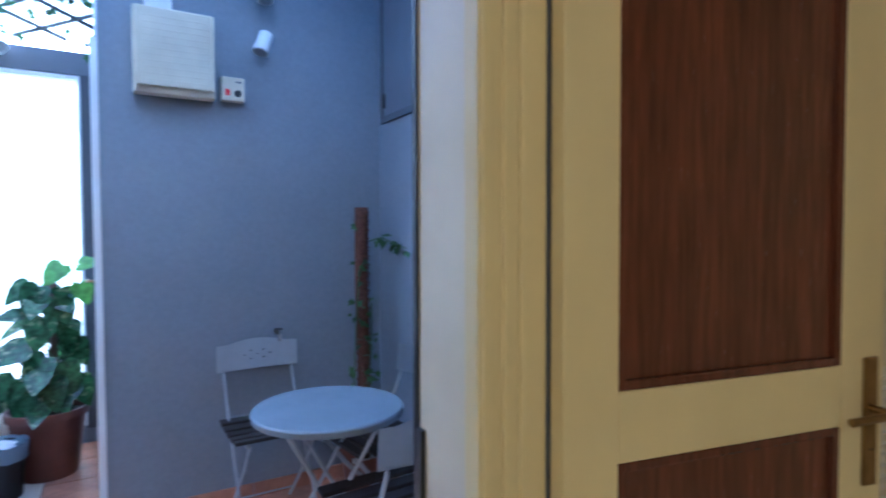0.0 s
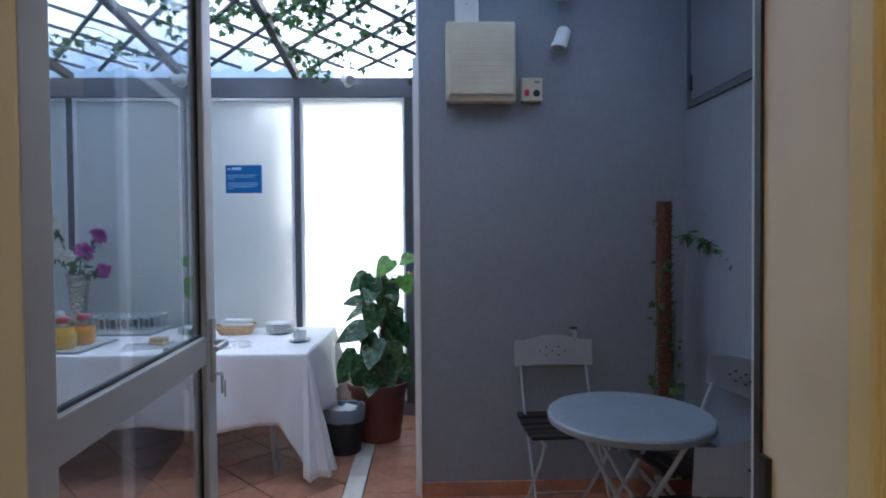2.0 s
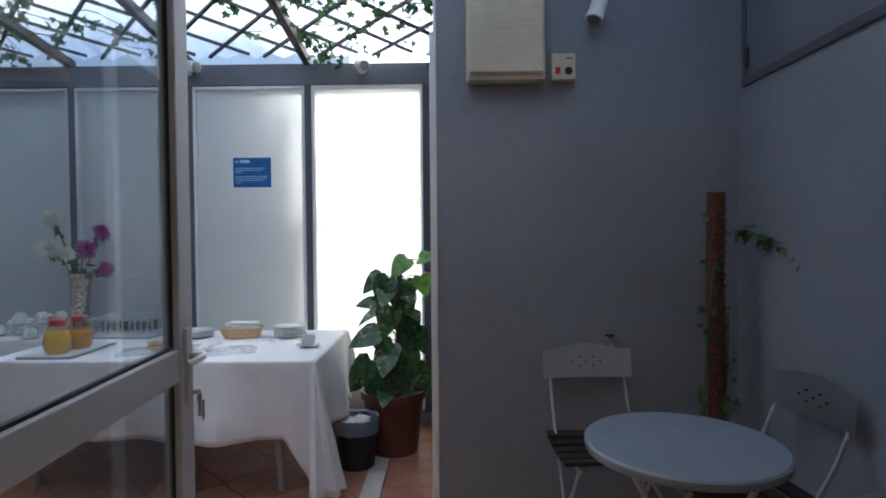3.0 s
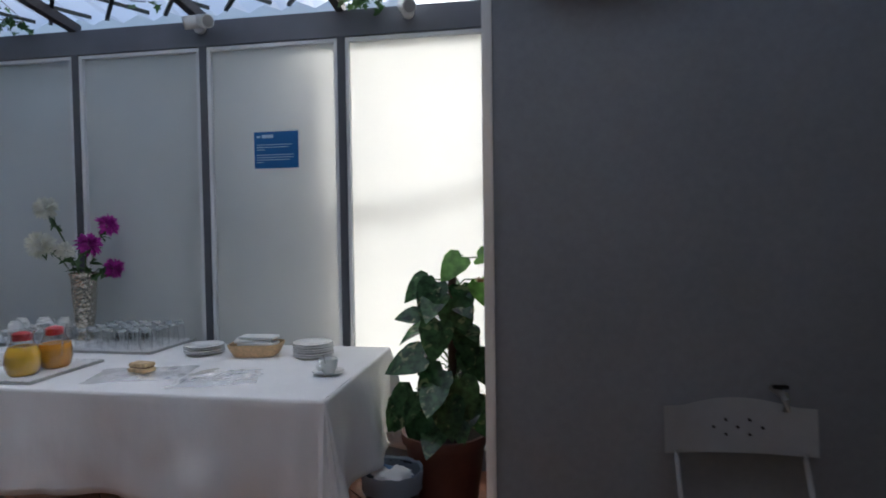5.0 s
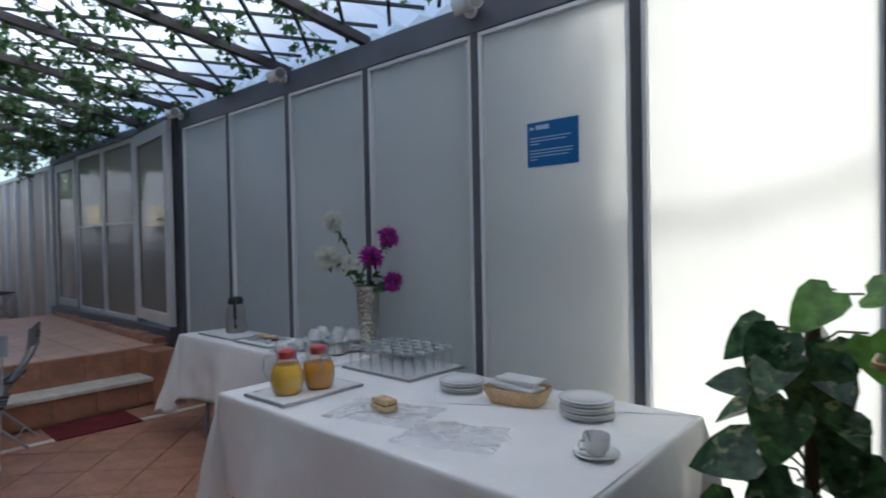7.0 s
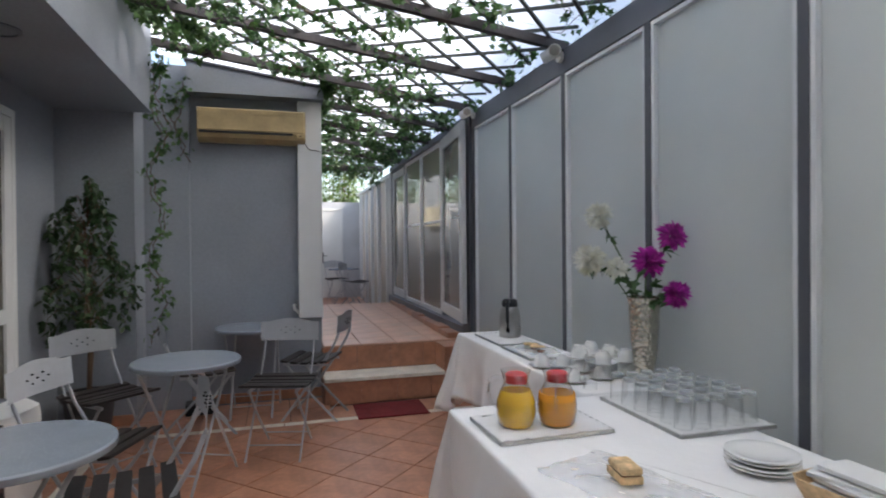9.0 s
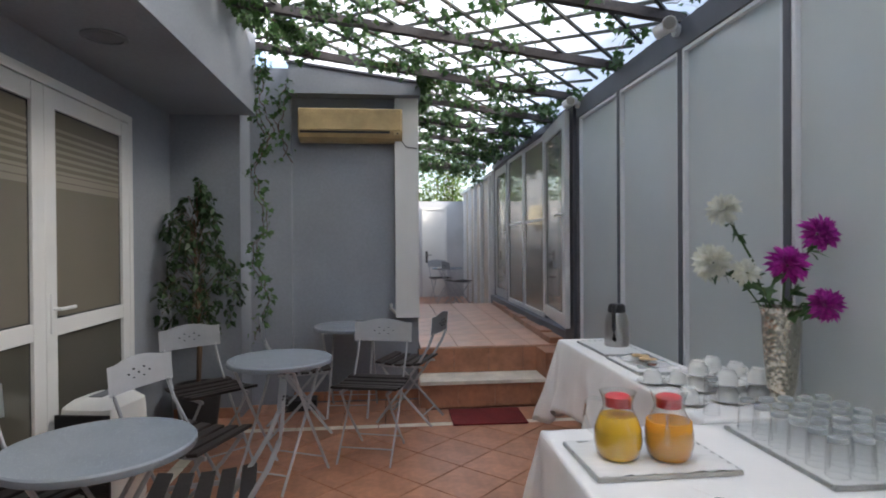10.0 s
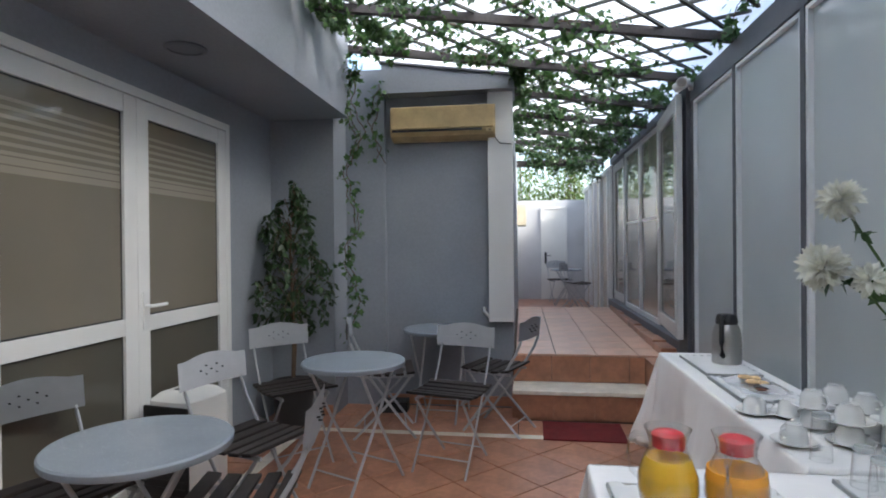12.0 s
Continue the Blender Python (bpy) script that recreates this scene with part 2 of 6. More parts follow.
def tube(bm, points, r, sides=8, r_end=None, flat=1.0):
    """A round bar along points; flat squeezes it across. The bar tapers to r_end."""
    pts = [Vector(p) for p in points]
    rings = []
    up = Vector((0, 0, 1))
    for i, p in enumerate(pts):
        d = (pts[min(i + 1, len(pts) - 1)] - pts[max(i - 1, 0)]).normalized()
        a = d.cross(up if abs(d.z) < 0.95 else Vector((1, 0, 0))).normalized()
        b = d.cross(a).normalized()
        rad = r if r_end is None else r + (r_end - r) * i / (len(pts) - 1)
        rings.append([bm.verts.new(p + a * math.cos(k * math.tau / sides) * rad + b * math.sin(k * math.tau / sides) * rad * flat) for k in range(sides)])
    for r0, r1 in zip(rings, rings[1:]):
        for k in range(sides):
            bm.faces.new((r0[k], r0[(k + 1) % sides], r1[(k + 1) % sides], r1[k])).smooth = True
    bm.faces.new(rings[0][::-1])
    bm.faces.new(rings[-1])
    return bm


def lathe(bm, profile, sides=32, at=(0, 0, 0), close=False):
    """A turned body: (radius, height) pairs swept round the z axis."""
    rings = []
    for rad, z in profile:
        if rad < 1e-5:
            rings.append([bm.verts.new((at[0], at[1], at[2] + z))])
        else:
            rings.append([bm.verts.new((at[0] + rad * math.cos(k * math.tau / sides), at[1] + rad * math.sin(k * math.tau / sides), at[2] + z)) for k in range(sides)])
    pairs = list(zip(rings, rings[1:])) + ([(rings[-1], rings[0])] if close else [])
    for a, b in pairs:
        for k in range(sides):
            j = (k + 1) % sides
            if len(a) > 1 and len(b) > 1:
                bm.faces.new((a[k], a[j], b[j], b[k])).smooth = True
            elif len(a) > 1:
                bm.faces.new((a[k], a[j], b[0])).smooth = True
            elif len(b) > 1:
                bm.faces.new((a[0], b[j], b[k])).smooth = True
    return bm


def ob_from(name, bm, material, m=None):
    me = bpy.data.meshes.new(name)
    bmesh.ops.recalc_face_normals(bm, faces=bm.faces)
    for e in bm.edges:
        if len(e.link_faces) == 2 and e.calc_face_angle(0.0) > 0.7:
            e.smooth = False
    bm.to_mesh(me)
    bm.free()
    if material:
        me.materials.append(material)
    ob = new(name, me)
    if m is not None:
        ob.matrix_basis = m
    return ob


def part(name, bm, material, parent, label=""):
    ob = ob_from(name, bm, material)
    ob.parent = parent
    return tagged(ob, label) if label else ob


def thing(name, label, category, m=None, group="", kind=""):
    ob = new(name)
    ob.empty_display_size = 0.1
    if m is not None:
        ob.matrix_basis = m
    return tagged(ob, label, category, group, kind)


def B(*a, **k):
    return box(bmesh.new(), *a, **k)


def T(*a, **k):
    return tube(bmesh.new(), *a, **k)


def L(*a, **k):
    return lathe(bmesh.new(), *a, **k)


def setting(name, bm, material, label, category):
    return tagged(ob_from(name, bm, material), label, category, kind="structure")


def roof_z(y):
    """Height of the trellis over the patio: it rises away from the glazed partition."""
    return 2.545 + 0.14 * (4.5 - y)


def piece(name, mesh, parent, m):
    """One of many alike pieces: an object of its own on shared mesh data."""
    ob = new(name, mesh)
    ob.parent = parent
    ob.matrix_basis = m
    return ob


def block_mesh(name, sx, sy, sz, material, bevel=0.003):
    bm = bmesh.new()
    box(bm, -sx / 2, -sy / 2, -sz, sx / 2, sy / 2, 0)
    top = [e for e in bm.edges if all(v.co.z > -sz / 2 for v in e.verts)]
    if bevel:
        bmesh.ops.bevel(bm, geom=top, offset=bevel, segments=1, affect="EDGES")
    me = bpy.data.meshes.new(name)
    bmesh.ops.recalc_face_normals(bm, faces=bm.faces)
    bm.to_mesh(me)
    bm.free()
    me.materials.append(material)
    return me


# ======== large structure ========
setting("ground", B(-60, -60, -0.6, 60, 60, -0.30), CONCRETE, "pale concrete ground around the building", "ground")
floor = setting("floor", B(-4.95, 1.0, -0.25, 2.1, 4.75, -0.012), GROUT, "terracotta tiled patio floor with marble strips", "floor")
room_floor = setting("room_floor", B(-1.5, -2.8, -0.25, 3.2, 1.0, 0.0), MARBLE, "pale stone floor of the dim inner room", "floor")

# south wall: the inner room's doorway, then the glazed double door
wall_south = setting("wall_south", bmesh.new(), WALL, "grey-blue rendered patio wall with two doorways", "wall")
DX0, DX1, DZ = -0.19, 1.18, 2.22           # doorway from the inner room
GX0, GX1, GZ = -3.85, -1.95, 2.2           # glazed double door
for n, (x0, x1, z0, z1) in enumerate(((DX1 + 0.0, 2.15, -0.2, 3.3), (GX1, DX0, -0.2, 3.3), (-5.2, GX0, -0.2, 3.3), (DX0, DX1, DZ, 3.3), (GX0, GX1, GZ, 3.3))):
    part("wall_section", B(x0, 0.90, z0, x1, 1.25, z1), WALL, wall_south)

# the block with the meter box, the nook's end wall and the far patio walls
wall_block = setting("wall_block", B(0.511, 3.19, -0.2, 2.30, 4.75, 3.4), WALL, "grey-blue rendered block wall with tiled skirting", "wall")
wall_nook = setting("wall_nook", B(1.905, 0.9, -0.2, 2.30, 3.19, 3.4), WALL, "grey-blue rendered end wall of the nook", "wall")
wall_west = setting("wall_west", bmesh.new(), WALL, "grey-blue rendered wall below the air conditioner", "wall")
part("wall_section", B(-5.25, 0.9, -0.2, -4.95, 3.20, 2.70), WALL, wall_west)
part("wall_pier", B(-4.95, 1.25, -0.2, -4.55, 1.78, 2.90), WALL, wall_west)
part("wall_pier", B(-4.95, 1.78, -0.2, -4.88, 2.12, 2.86), WALL, wall_west)
for nm, grow, z0, z1, m in (("lintel", 0.0, 2.625, 0.0, WALL), ("lintel_cap", 0.02, None, 0.018, DARK_FRAME)):
    bm = bmesh.new()
    box(bm, -5.2, 2.12 - grow, 2.0, -4.78 + grow, 3.22 + grow, 3.0)
    for v in bm.verts:
        v.co.z = roof_z(v.co.y) + z1 if v.co.z > 2.5 else (z0 if z0 else roof_z(v.co.y) + 0.001)
    part(nm, bm, m, wall_west)
part("pillar", B(-4.95, 3.0, 0.72, -4.86, 3.205, 2.62, 0.004), WHITE_ALU, wall_west, "off-white boarded pillar")
wall_corridor = setting("wall_corridor", B(-12.6, 2.9, -0.2, -5.25, 3.19, 3.0), WALL, "grey rendered wall along the raised passage", "wall")
wall_end = setting("wall_end", B(-12.75, 2.9, -0.2, -12.5, 4.8, 2.31), YARD_GREY, "pale grey wall at the passage's end", "wall")

# overhang along the south wall
soffit = setting("ceiling_overhang", B(-4.55, 1.25, 2.38, 1.905, 1.91, 3.15), WALL, "grey-blue plastered overhang above the glazed doors", "ceiling")

# inner room
room_ceiling = setting("room_ceiling", B(-1.5, -2.8, 2.6, 3.2, 0.9, 2.75), CREAM_WALL, "cream ceiling of the inner room", "ceiling")
for nm, a in (("wall_room_west", (-1.52, -2.8, 0, -1.5, 0.9, 2.6)), ("wall_room_east", (3.2, -2.8, 0, 3.35, 0.9, 2.6)), ("wall_room_south", (-1.52, -2.95, 0, 3.35, -2.8, 2.6))):
    setting(nm, B(*a), CREAM_WALL, "cream painted inner room wall", "wall")
wall_room_north = setting("wall_room_north", bmesh.new(), CREAM_WALL, "inner face of the doorway wall, painted", "wall")
for a in ((DX1 + 0.12, 0.885, 0, 3.2, 0.90, 2.6), (-1.5, 0.885, 0, DX0 - 0.1, 0.90, 2.6), (DX0 - 0.1, 0.885, DZ + 0.1, DX1 + 0.12, 0.9, 2.6)):
    part("wall_skin", B(*a), CREAM_WALL, wall_room_north)

# glazed partition
PX = [0.424 - 0.8315 * i for i in range(7)]
partition = setting("partition", bmesh.new(), DARK_FRAME, "frosted glass partition in grey aluminium frames", "partition")
PY = 4.55
part("header", B(-4.62, PY - 0.03, 2.405, 0.511, PY + 0.09, 2.55, 0.004), HEADER, partition)
part("sill_wall", B(-4.62, PY - 0.01, -0.2, 0.511, PY + 0.12, 0.12), WALL, partition)
for i, x in enumerate(PX):
    w = 0.0225 if 0 < i < 6 else 0.03
    part("mullion", B(x - w, PY - 0.029, 0.10, x + w, PY + 0.06, 2.41, 0.002), DARK_FRAME, partition)
for i, (x1, x0) in enumerate(zip(PX, PX[1:])):
    pane = part("window_frame", bmesh.new(), GREY_ALU, partition)
    a, b = x0 + 0.0225, x1 - 0.0225
    fb = bmesh.new()
    f = 0.021
    box(fb, a, PY - 0.025, 0.12, a + f, PY + 0.02, 2.40, 0.002)
    box(fb, b - f, PY - 0.025, 0.12, b, PY + 0.02, 2.40, 0.002)
    box(fb, a + f, PY - 0.025, 2.38, b - f, PY + 0.02, 2.40, 0.002)
    box(fb, a + f, PY - 0.025, 0.12, b - f, PY + 0.02, 0.14, 0.002)
    fb.to_mesh(pane.data)
    fb.free()
    pane.data.materials.clear()
    pane.data.materials.append(GREY_ALU)
    part("pane", B(a + f, PY, 0.14, b - f, PY + 0.006, 2.38), FROST, pane)
part("end_stile", B(0.447, PY - 0.03, 0, 0.509, PY + 0.09, 2.404, 0.003), HEADER, partition)
part("end_post", B(-4.83, PY - 0.055, -0.2, -4.60, PY + 0.06, 2.55, 0.004), DARK_FRAME, partition)

# unseen wall and eaves behind the partition, added to shade all but its last pane
shade_wall = thing("neighbour_house", "unseen wall and eaves added to shade the frosted partition", "house", kind="structure")
part("wall", B(-8.9, 5.5, -0.3, -0.28, 5.7, 3.6), YARD_WHITE, shade_wall)
part("wall", B(-0.36, 5.17, -0.3, -0.28, 5.5, 2.75), YARD_WHITE, shade_wall)
part("roof", B(-8.9, 5.42, 3.6, -0.28, 5.8, 3.7), CONCRETE, shade_wall)
# unseen rail, added so the sun throws a soft band on the bright pane
band_caster = thing("outside_rail", "unseen rail added to cast a soft band on the frosted pane", "rail", kind="structure")
part("rail", T([(-0.3, 5.0, 1.76), (0.1, 5.0, 1.78), (0.45, 5.0, 1.87), (0.75, 5.0, 2.02), (1.1, 5.0, 2.12)], 0.032, 8), CONCRETE, band_caster)
for q in (-0.33, 1.1):
    part("post", B(q - 0.03, 4.97, -0.3, q + 0.03, 5.03, 1.75 if q < 0 else 2.1), CONCRETE, band_caster)

# raised passage: platform, steps
platform = setting("platform", B(-8.4, 3.19, -0.2, -4.92, 4.66, 0.436), GROUT, "raised terracotta tiled passage floor", "floor")
step_block = setting("step", B(-4.94, 3.19, -0.2, -4.63, 4.25, 0.19), TERRA, "low tiled step with a pale stone tread", "step")
part("tread", B(-4.925, 3.195, 0.19, -4.60, 4.25, 0.222, 0.004), MARBLE, step_block, "pale marble tread")
step_side = setting("step_side", B(-4.94, 4.25, -0.2, -4.61, 4.47, 0.436), TERRA, "tiled block beside the steps", "step")
far_floor = setting("far_floor", B(-12.6, 3.19, -0.2, -8.4, 4.8, 0.19), TERRA, "terracotta floor of the far yard", "floor")

# pergola: beams, translucent sheets
pergola = setting("pergola", bmesh.new(), BEAM, "dark beams and translucent sheets over the patio", "roof")
for x in [PX[0] + 0.8325 * k for k in (1.5, 0.6, -1, -2, -3, -4, -5, -6.0, -7.0, -8, -9, -10)]:
    y0 = 1.9 if x > -4.6 else 3.2
    bm = bmesh.new()
    box(bm, x - 0.024, y0, 0, x + 0.024, 4.56, 0.058, 0.004)
    for v in bm.verts:
        v.co.z += roof_z(v.co.y) + 0.0
    part("beam", bm, BEAM, pergola)
for i in range(9):
    x0, x1 = 2.2 - 1.25 * i, 2.2 - 1.25 * (i + 1)
    bm = bmesh.new()
    n = 24
    ring = []
    for k in range(n + 1):
        x = x0 + (x1 - x0) * k / n
        zz = 0.022 * math.cos(k * math.tau / 4)
        ring.append([bm.verts.new((x, y, roof_z(y) + 0.14 + zz)) for y in ((1.26 if x0 > 0 else 1.85 if x0 > -4.6 else 3.0), 3.2, 4.68)])
    for a, b in zip(ring, ring[1:]):
        for j in range(2):
            bm.faces.new((a[j], b[j], b[j + 1], a[j + 1])).smooth = True
    part("roof_sheet", bm, ROOF, pergola)


# ======== materials of the things ========
CHAIR = mat("pale_grey_chair_paint", (0.40, 0.42, 0.45), 0.42, stain=0.08, stain_scale=9, bump=0.05, spread=0.04)
TABLE_TOP = mat("pale_blue_grey_table_paint", (0.245, 0.28, 0.325), 0.25, grain=0.03, stain=0.06, stain_scale=5, bump=0.03, bump_scale=200)
SLAT = mat("dark_brown_slat", (0.020, 0.015, 0.014), 0.5, grain=0.3, grain_scale=30, bump=0.15, spread=0.15)
BLACK = mat("black_plastic", (0.018, 0.018, 0.02), 0.4, bump=0.05)
CLOTH = mat("white_cotton_cloth", (0.86, 0.85, 0.84), 0.85, stain=0.03, stain_scale=4, bump=1.0, bump_scale=11, spec=0.2, stretch=(1, 1, 0.45))
PORCELAIN = mat("white_porcelain", (0.80, 0.80, 0.78), 0.14, stain=0.02)
STEEL = mat("brushed_steel", (0.46, 0.45, 0.43), 0.34, metal=1.0, stain=0.05, stain_scale=12, stretch=(1, 1, 0.1))
SILVER = mat("silver_tray", (0.50, 0.50, 0.49), 0.3, metal=1.0, stain=0.15, stain_scale=14, bump=0.08)
BRASS = mat("old_brass", (0.30, 0.20, 0.075), 0.30, metal=1.0, stain=0.2, stain_scale=30)
PAPER = mat("white_paper", (0.78, 0.78, 0.77), 0.8, stain=0.04, stain_scale=8, bump=0.1)
PLASTIC_WHITE = mat("white_plastic", (0.72, 0.72, 0.70), 0.38, stain=0.05, bump=0.03)
BEIGE = mat("aged_cream_plastic", (0.62, 0.57, 0.43), 0.45, stain=0.10, stain_scale=6, bump=0.05)
AC_BEIGE = mat("yellowed_plastic", (0.43, 0.32, 0.16), 0.45, grain=0.05, stain=0.18, stain_scale=7, bump=0.05)
POT = mat("terracotta_plastic_pot", (0.17, 0.058, 0.036), 0.5, stain=0.15, stain_scale=9, bump=0.08)
DARK_POT = mat("dark_grey_pot", (0.03, 0.03, 0.033), 0.5, stain=0.1, bump=0.05)
SOIL = mat("dark_soil", (0.03, 0.02, 0.014), 0.95, grain=0.4, grain_scale=80, bump=0.8, bump_scale=90)
MOSS = mat("coir_pole", (0.105, 0.042, 0.024), 0.95, grain=0.5, grain_scale=90, bump=1.0, bump_scale=140)
RED = mat("red_plastic", (0.62, 0.03, 0.04), 0.35, bump=0.02)
MAT_RED = mat("dark_red_mat", (0.15, 0.012, 0.014), 0.95, grain=0.25, grain_scale=120, stain=0.2, stain_scale=8, bump=0.7, bump_scale=300)
JUICE_Y = mat("orange_juice", (0.95, 0.56, 0.05), 0.2, stain=0.05)
JUICE_O = mat("peach_juice", (0.90, 0.40, 0.05), 0.2, stain=0.05)
BREAD = mat("baked_bread", (0.68, 0.47, 0.25), 0.75, grain=0.15, stain=0.25, stain_scale=30, bump=0.3)
WICKER = mat("straw_wicker", (0.64, 0.43, 0.23), 0.6, grain=0.2, grain_scale=80, stain=0.15, bump=0.6, bump_scale=90)
BLUE = mat("blue_printed_sheet", (0.012, 0.13, 0.36), 0.3, stain=0.03)
INK = mat("pale_print", (0.55, 0.68, 0.80), 0.4)
LINER = frosted("bin_liner", (0.45, 0.55, 0.68), 0.4, 0.2, clear=0.25)
FILM = frosted("thin_plastic_film", (0.95, 0.96, 0.97), 0.3, 0.12, clear=0.70, low=0.03)
THICK_GLASS = frosted("thick_glass_base", (0.74, 0.78, 0.78), 0.6, 0.04, clear=0.5, low=0.10)
TUMBLER_GLASS = glass("tumbler_glass", (0.985, 0.99, 0.99), 0.02, low=0.05, edge=2.4)
THIN_GLASS = glass("jug_glass", (0.965, 0.975, 0.975), 0.02, low=0.05, edge=3.2)
PURPLE = leaf_mat("purple_petal", (0.46, 0.025, 0.36), (0.66, 0.07, 0.52), 0.6)
IVORY = leaf_mat("ivory_petal", (0.80, 0.79, 0.68), (0.86, 0.86, 0.80), 0.6, 0.08)
STEM_GREEN = mat("green_stem", (0.07, 0.13, 0.035), 0.6, grain=0.1)


def hammered():
    m = mat("hammered_silver", (0.62, 0.57, 0.48), 0.27, metal=1.0, stain=0.15, stain_scale=16)
    n, l = m.node_tree.nodes, m.node_tree.links
    vo, bp, co = n.new("ShaderNodeTexVoronoi"), n.new("ShaderNodeBump"), n.new("ShaderNodeTexCoord")
    vo.inputs["Scale"].default_value = 38
    bp.invert = True
    bp.inputs["Strength"].default_value, bp.inputs["Distance"].default_value = 1.0, 0.012
    l.new(co.outputs["Object"], vo.inputs["Vector"])
    l.new(vo.outputs["Distance"], bp.inputs["Height"])
    l.new(bp.outputs[0], n["Principled BSDF"].inputs["Normal"])
    return m


HAMMERED = hammered()

STRIPE = frosted("clearer_glass_stripe", (0.34, 0.315, 0.26), 0.3, 0.06, low=0.07)

# ======== leaves ========
LEAF_SHAPES = {
    "ivy": [(0, 0), (0.42, -0.12), (0.30, 0.25), (0.50, 0.52), (0.20, 0.58), (0, 1.0), (-0.20, 0.58), (-0.50, 0.52), (-0.30, 0.25), (-0.42, -0.12)],
    "oval": [(0, 0), (0.17, 0.2), (0.24, 0.45), (0.16, 0.75), (0, 1.0), (-0.16, 0.75), (-0.24, 0.45), (-0.17, 0.2)],
    "heart": [(0, 0.06), (0.20, -0.04), (0.40, 0.10), (0.42, 0.34), (0.31, 0.62), (0.16, 0.84), (0, 1.0), (-0.16, 0.84), (-0.31, 0.62), (-0.42, 0.34), (-0.40, 0.10), (-0.20, -0.04)],
    "petal": [(0, 0), (0.10, 0.3), (0.14, 0.7), (0.0, 1.0), (-0.14, 0.7), (-0.10, 0.3)],
}


class Leaves:
    """Collects many leaves into one mesh: each a folded, drooping blade of its own."""
    def __init__(self, seed):
        self.rng, self.v, self.f = random.Random(seed), [], []

    def add(self, at, way, up, size, shape="ivy", droop=0.25, fold=0.18):
        way = Vector(way).normalized()
        side = way.cross(Vector(up))
        side = side.normalized() if side.length > 1e-4 else Vector((1, 0, 0))
        nor = side.cross(way).normalized()
        at, k = Vector(at), len(self.v)
        outline = LEAF_SHAPES[shape]
        half = next(i for i, p in enumerate(outline) if p[1] == 1.0)
        self.v.append(at + way * 0.5 * size - nor * droop * 0.25 * size)
        for px, py in outline:
            self.v.append(at + side * px * size + way * py * size + nor * (abs(px) * fold - droop * py * py) * size)
        n = len(outline)
        for i in range(n):
            self.f.append((k, k + 1 + i, k + 1 + (i + 1) % n))

    def scatter(self, at, size, shape="ivy", down=0.3, flat=0.0):
        r = self.rng
        way = Vector((r.uniform(-1, 1), r.uniform(-1, 1), r.uniform(-0.7, 0.5) - down))
        up = Vector((r.uniform(-1, 1) * (1 - flat), r.uniform(-1, 1) * (1 - flat), 1))
        self.add(at, way, up, size * r.uniform(0.65, 1.25), shape, r.uniform(0.05, 0.45))

    def mesh(self, name, material):
        me = bpy.data.meshes.new(name)
        me.from_pydata([tuple(v) for v in self.v], [], self.f)
        me.materials.append(material)
        me.polygons.foreach_set("use_smooth", [True] * len(me.polygons))
        me.update()
        return me


def leaf_part(name, leaves, material, parent, label=""):
    ob = new(name, leaves.mesh(name, material))
    ob.parent = parent
    return tagged(ob, label) if label else ob


def wander(rng, p, way, steps, step, wobble=0.5, keep=None):
    pts, d = [Vector(p)], Vector(way).normalized()
    for _ in range(steps):
        d = (d + Vector((rng.uniform(-1, 1), rng.uniform(-1, 1), rng.uniform(-1, 1))) * wobble).normalized()
        q = pts[-1] + d * step
        pts.append(keep(q) if keep else q)
    return pts

# ======== glazed doors ========
def glazed_leaf(parent, w, h, rail, material, pane_mat, t=0.045, stile=0.085, name="door_leaf", z0=0.0):
    """A leaf of stiles and rails with an upper and a lower pane; hinge at x = 0, bottom at z0."""
    leaf = part(name, bmesh.new(), material, parent)
    bm = bmesh.new()
    box(bm, 0, -t / 2, z0, stile, t / 2, h, 0.004)
    box(bm, w - stile, -t / 2, z0, w, t / 2, h, 0.004)
    whole = rail < z0 + 0.2
    for a, b in ((z0, z0 + 0.11), (h - stile, h)) if whole else ((z0, z0 + 0.11), (rail, rail + 0.085), (h - stile, h)):
        box(bm, stile, -t / 2 + 0.002, a, w - stile, t / 2 - 0.002, b, 0.004)
    bmesh.ops.recalc_face_normals(bm, faces=bm.faces)
    bm.to_mesh(leaf.data)
    bm.free()
    gb = bmesh.new()
    lights = ((z0 + 0.11, h - stile),) if whole else ((z0 + 0.11, rail), (rail + 0.085, h - stile))
    for a, b in lights:
        for x in (stile, w - stile - 0.008):
            box(gb, x, -0.005, a, x + 0.008, 0.005, b)
        for z in (a, b - 0.008):
            box(gb, stile, -0.0055, z, w - stile, 0.0055, z + 0.008)
    part("gasket", gb, BLACK, leaf)
    for a, b in lights:
        p = part("pane", B(stile + 0.004, -0.003, a + 0.004, w - stile - 0.004, 0.003, b - 0.004), pane_mat, leaf)
        if pane_mat is CLEAR:
            p.visible_shadow = False
    return leaf


def lever(parent, x, z, side, way, material, plate=(0.035, 0.2)):
    """A lever handle on its plate; side: +1 or -1 along y, way: +1 or -1 along x."""
    h = part("door_handle", B(x - plate[0] / 2, side * 0.022, z - plate[1] * 0.62, x + plate[0] / 2, side * 0.032, z + plate[1] * 0.38, 0.003), material, parent)
    part("lever", T([(x, side * 0.03, z), (x, side * 0.065, z), (x + way * 0.02, side * 0.072, z), (x + way * 0.12, side * 0.07, z)], 0.009, 8), material, h)
    return h


# the open outer leaf of the room's doorway, white frame round the opening
door_1 = tagged(new("door_1"), "open white aluminium glazed door with keys in the lock", "door", kind="structure")
door_1.matrix_basis = pose(-0.094, 1.14, 0, 0, 0, 93.8)
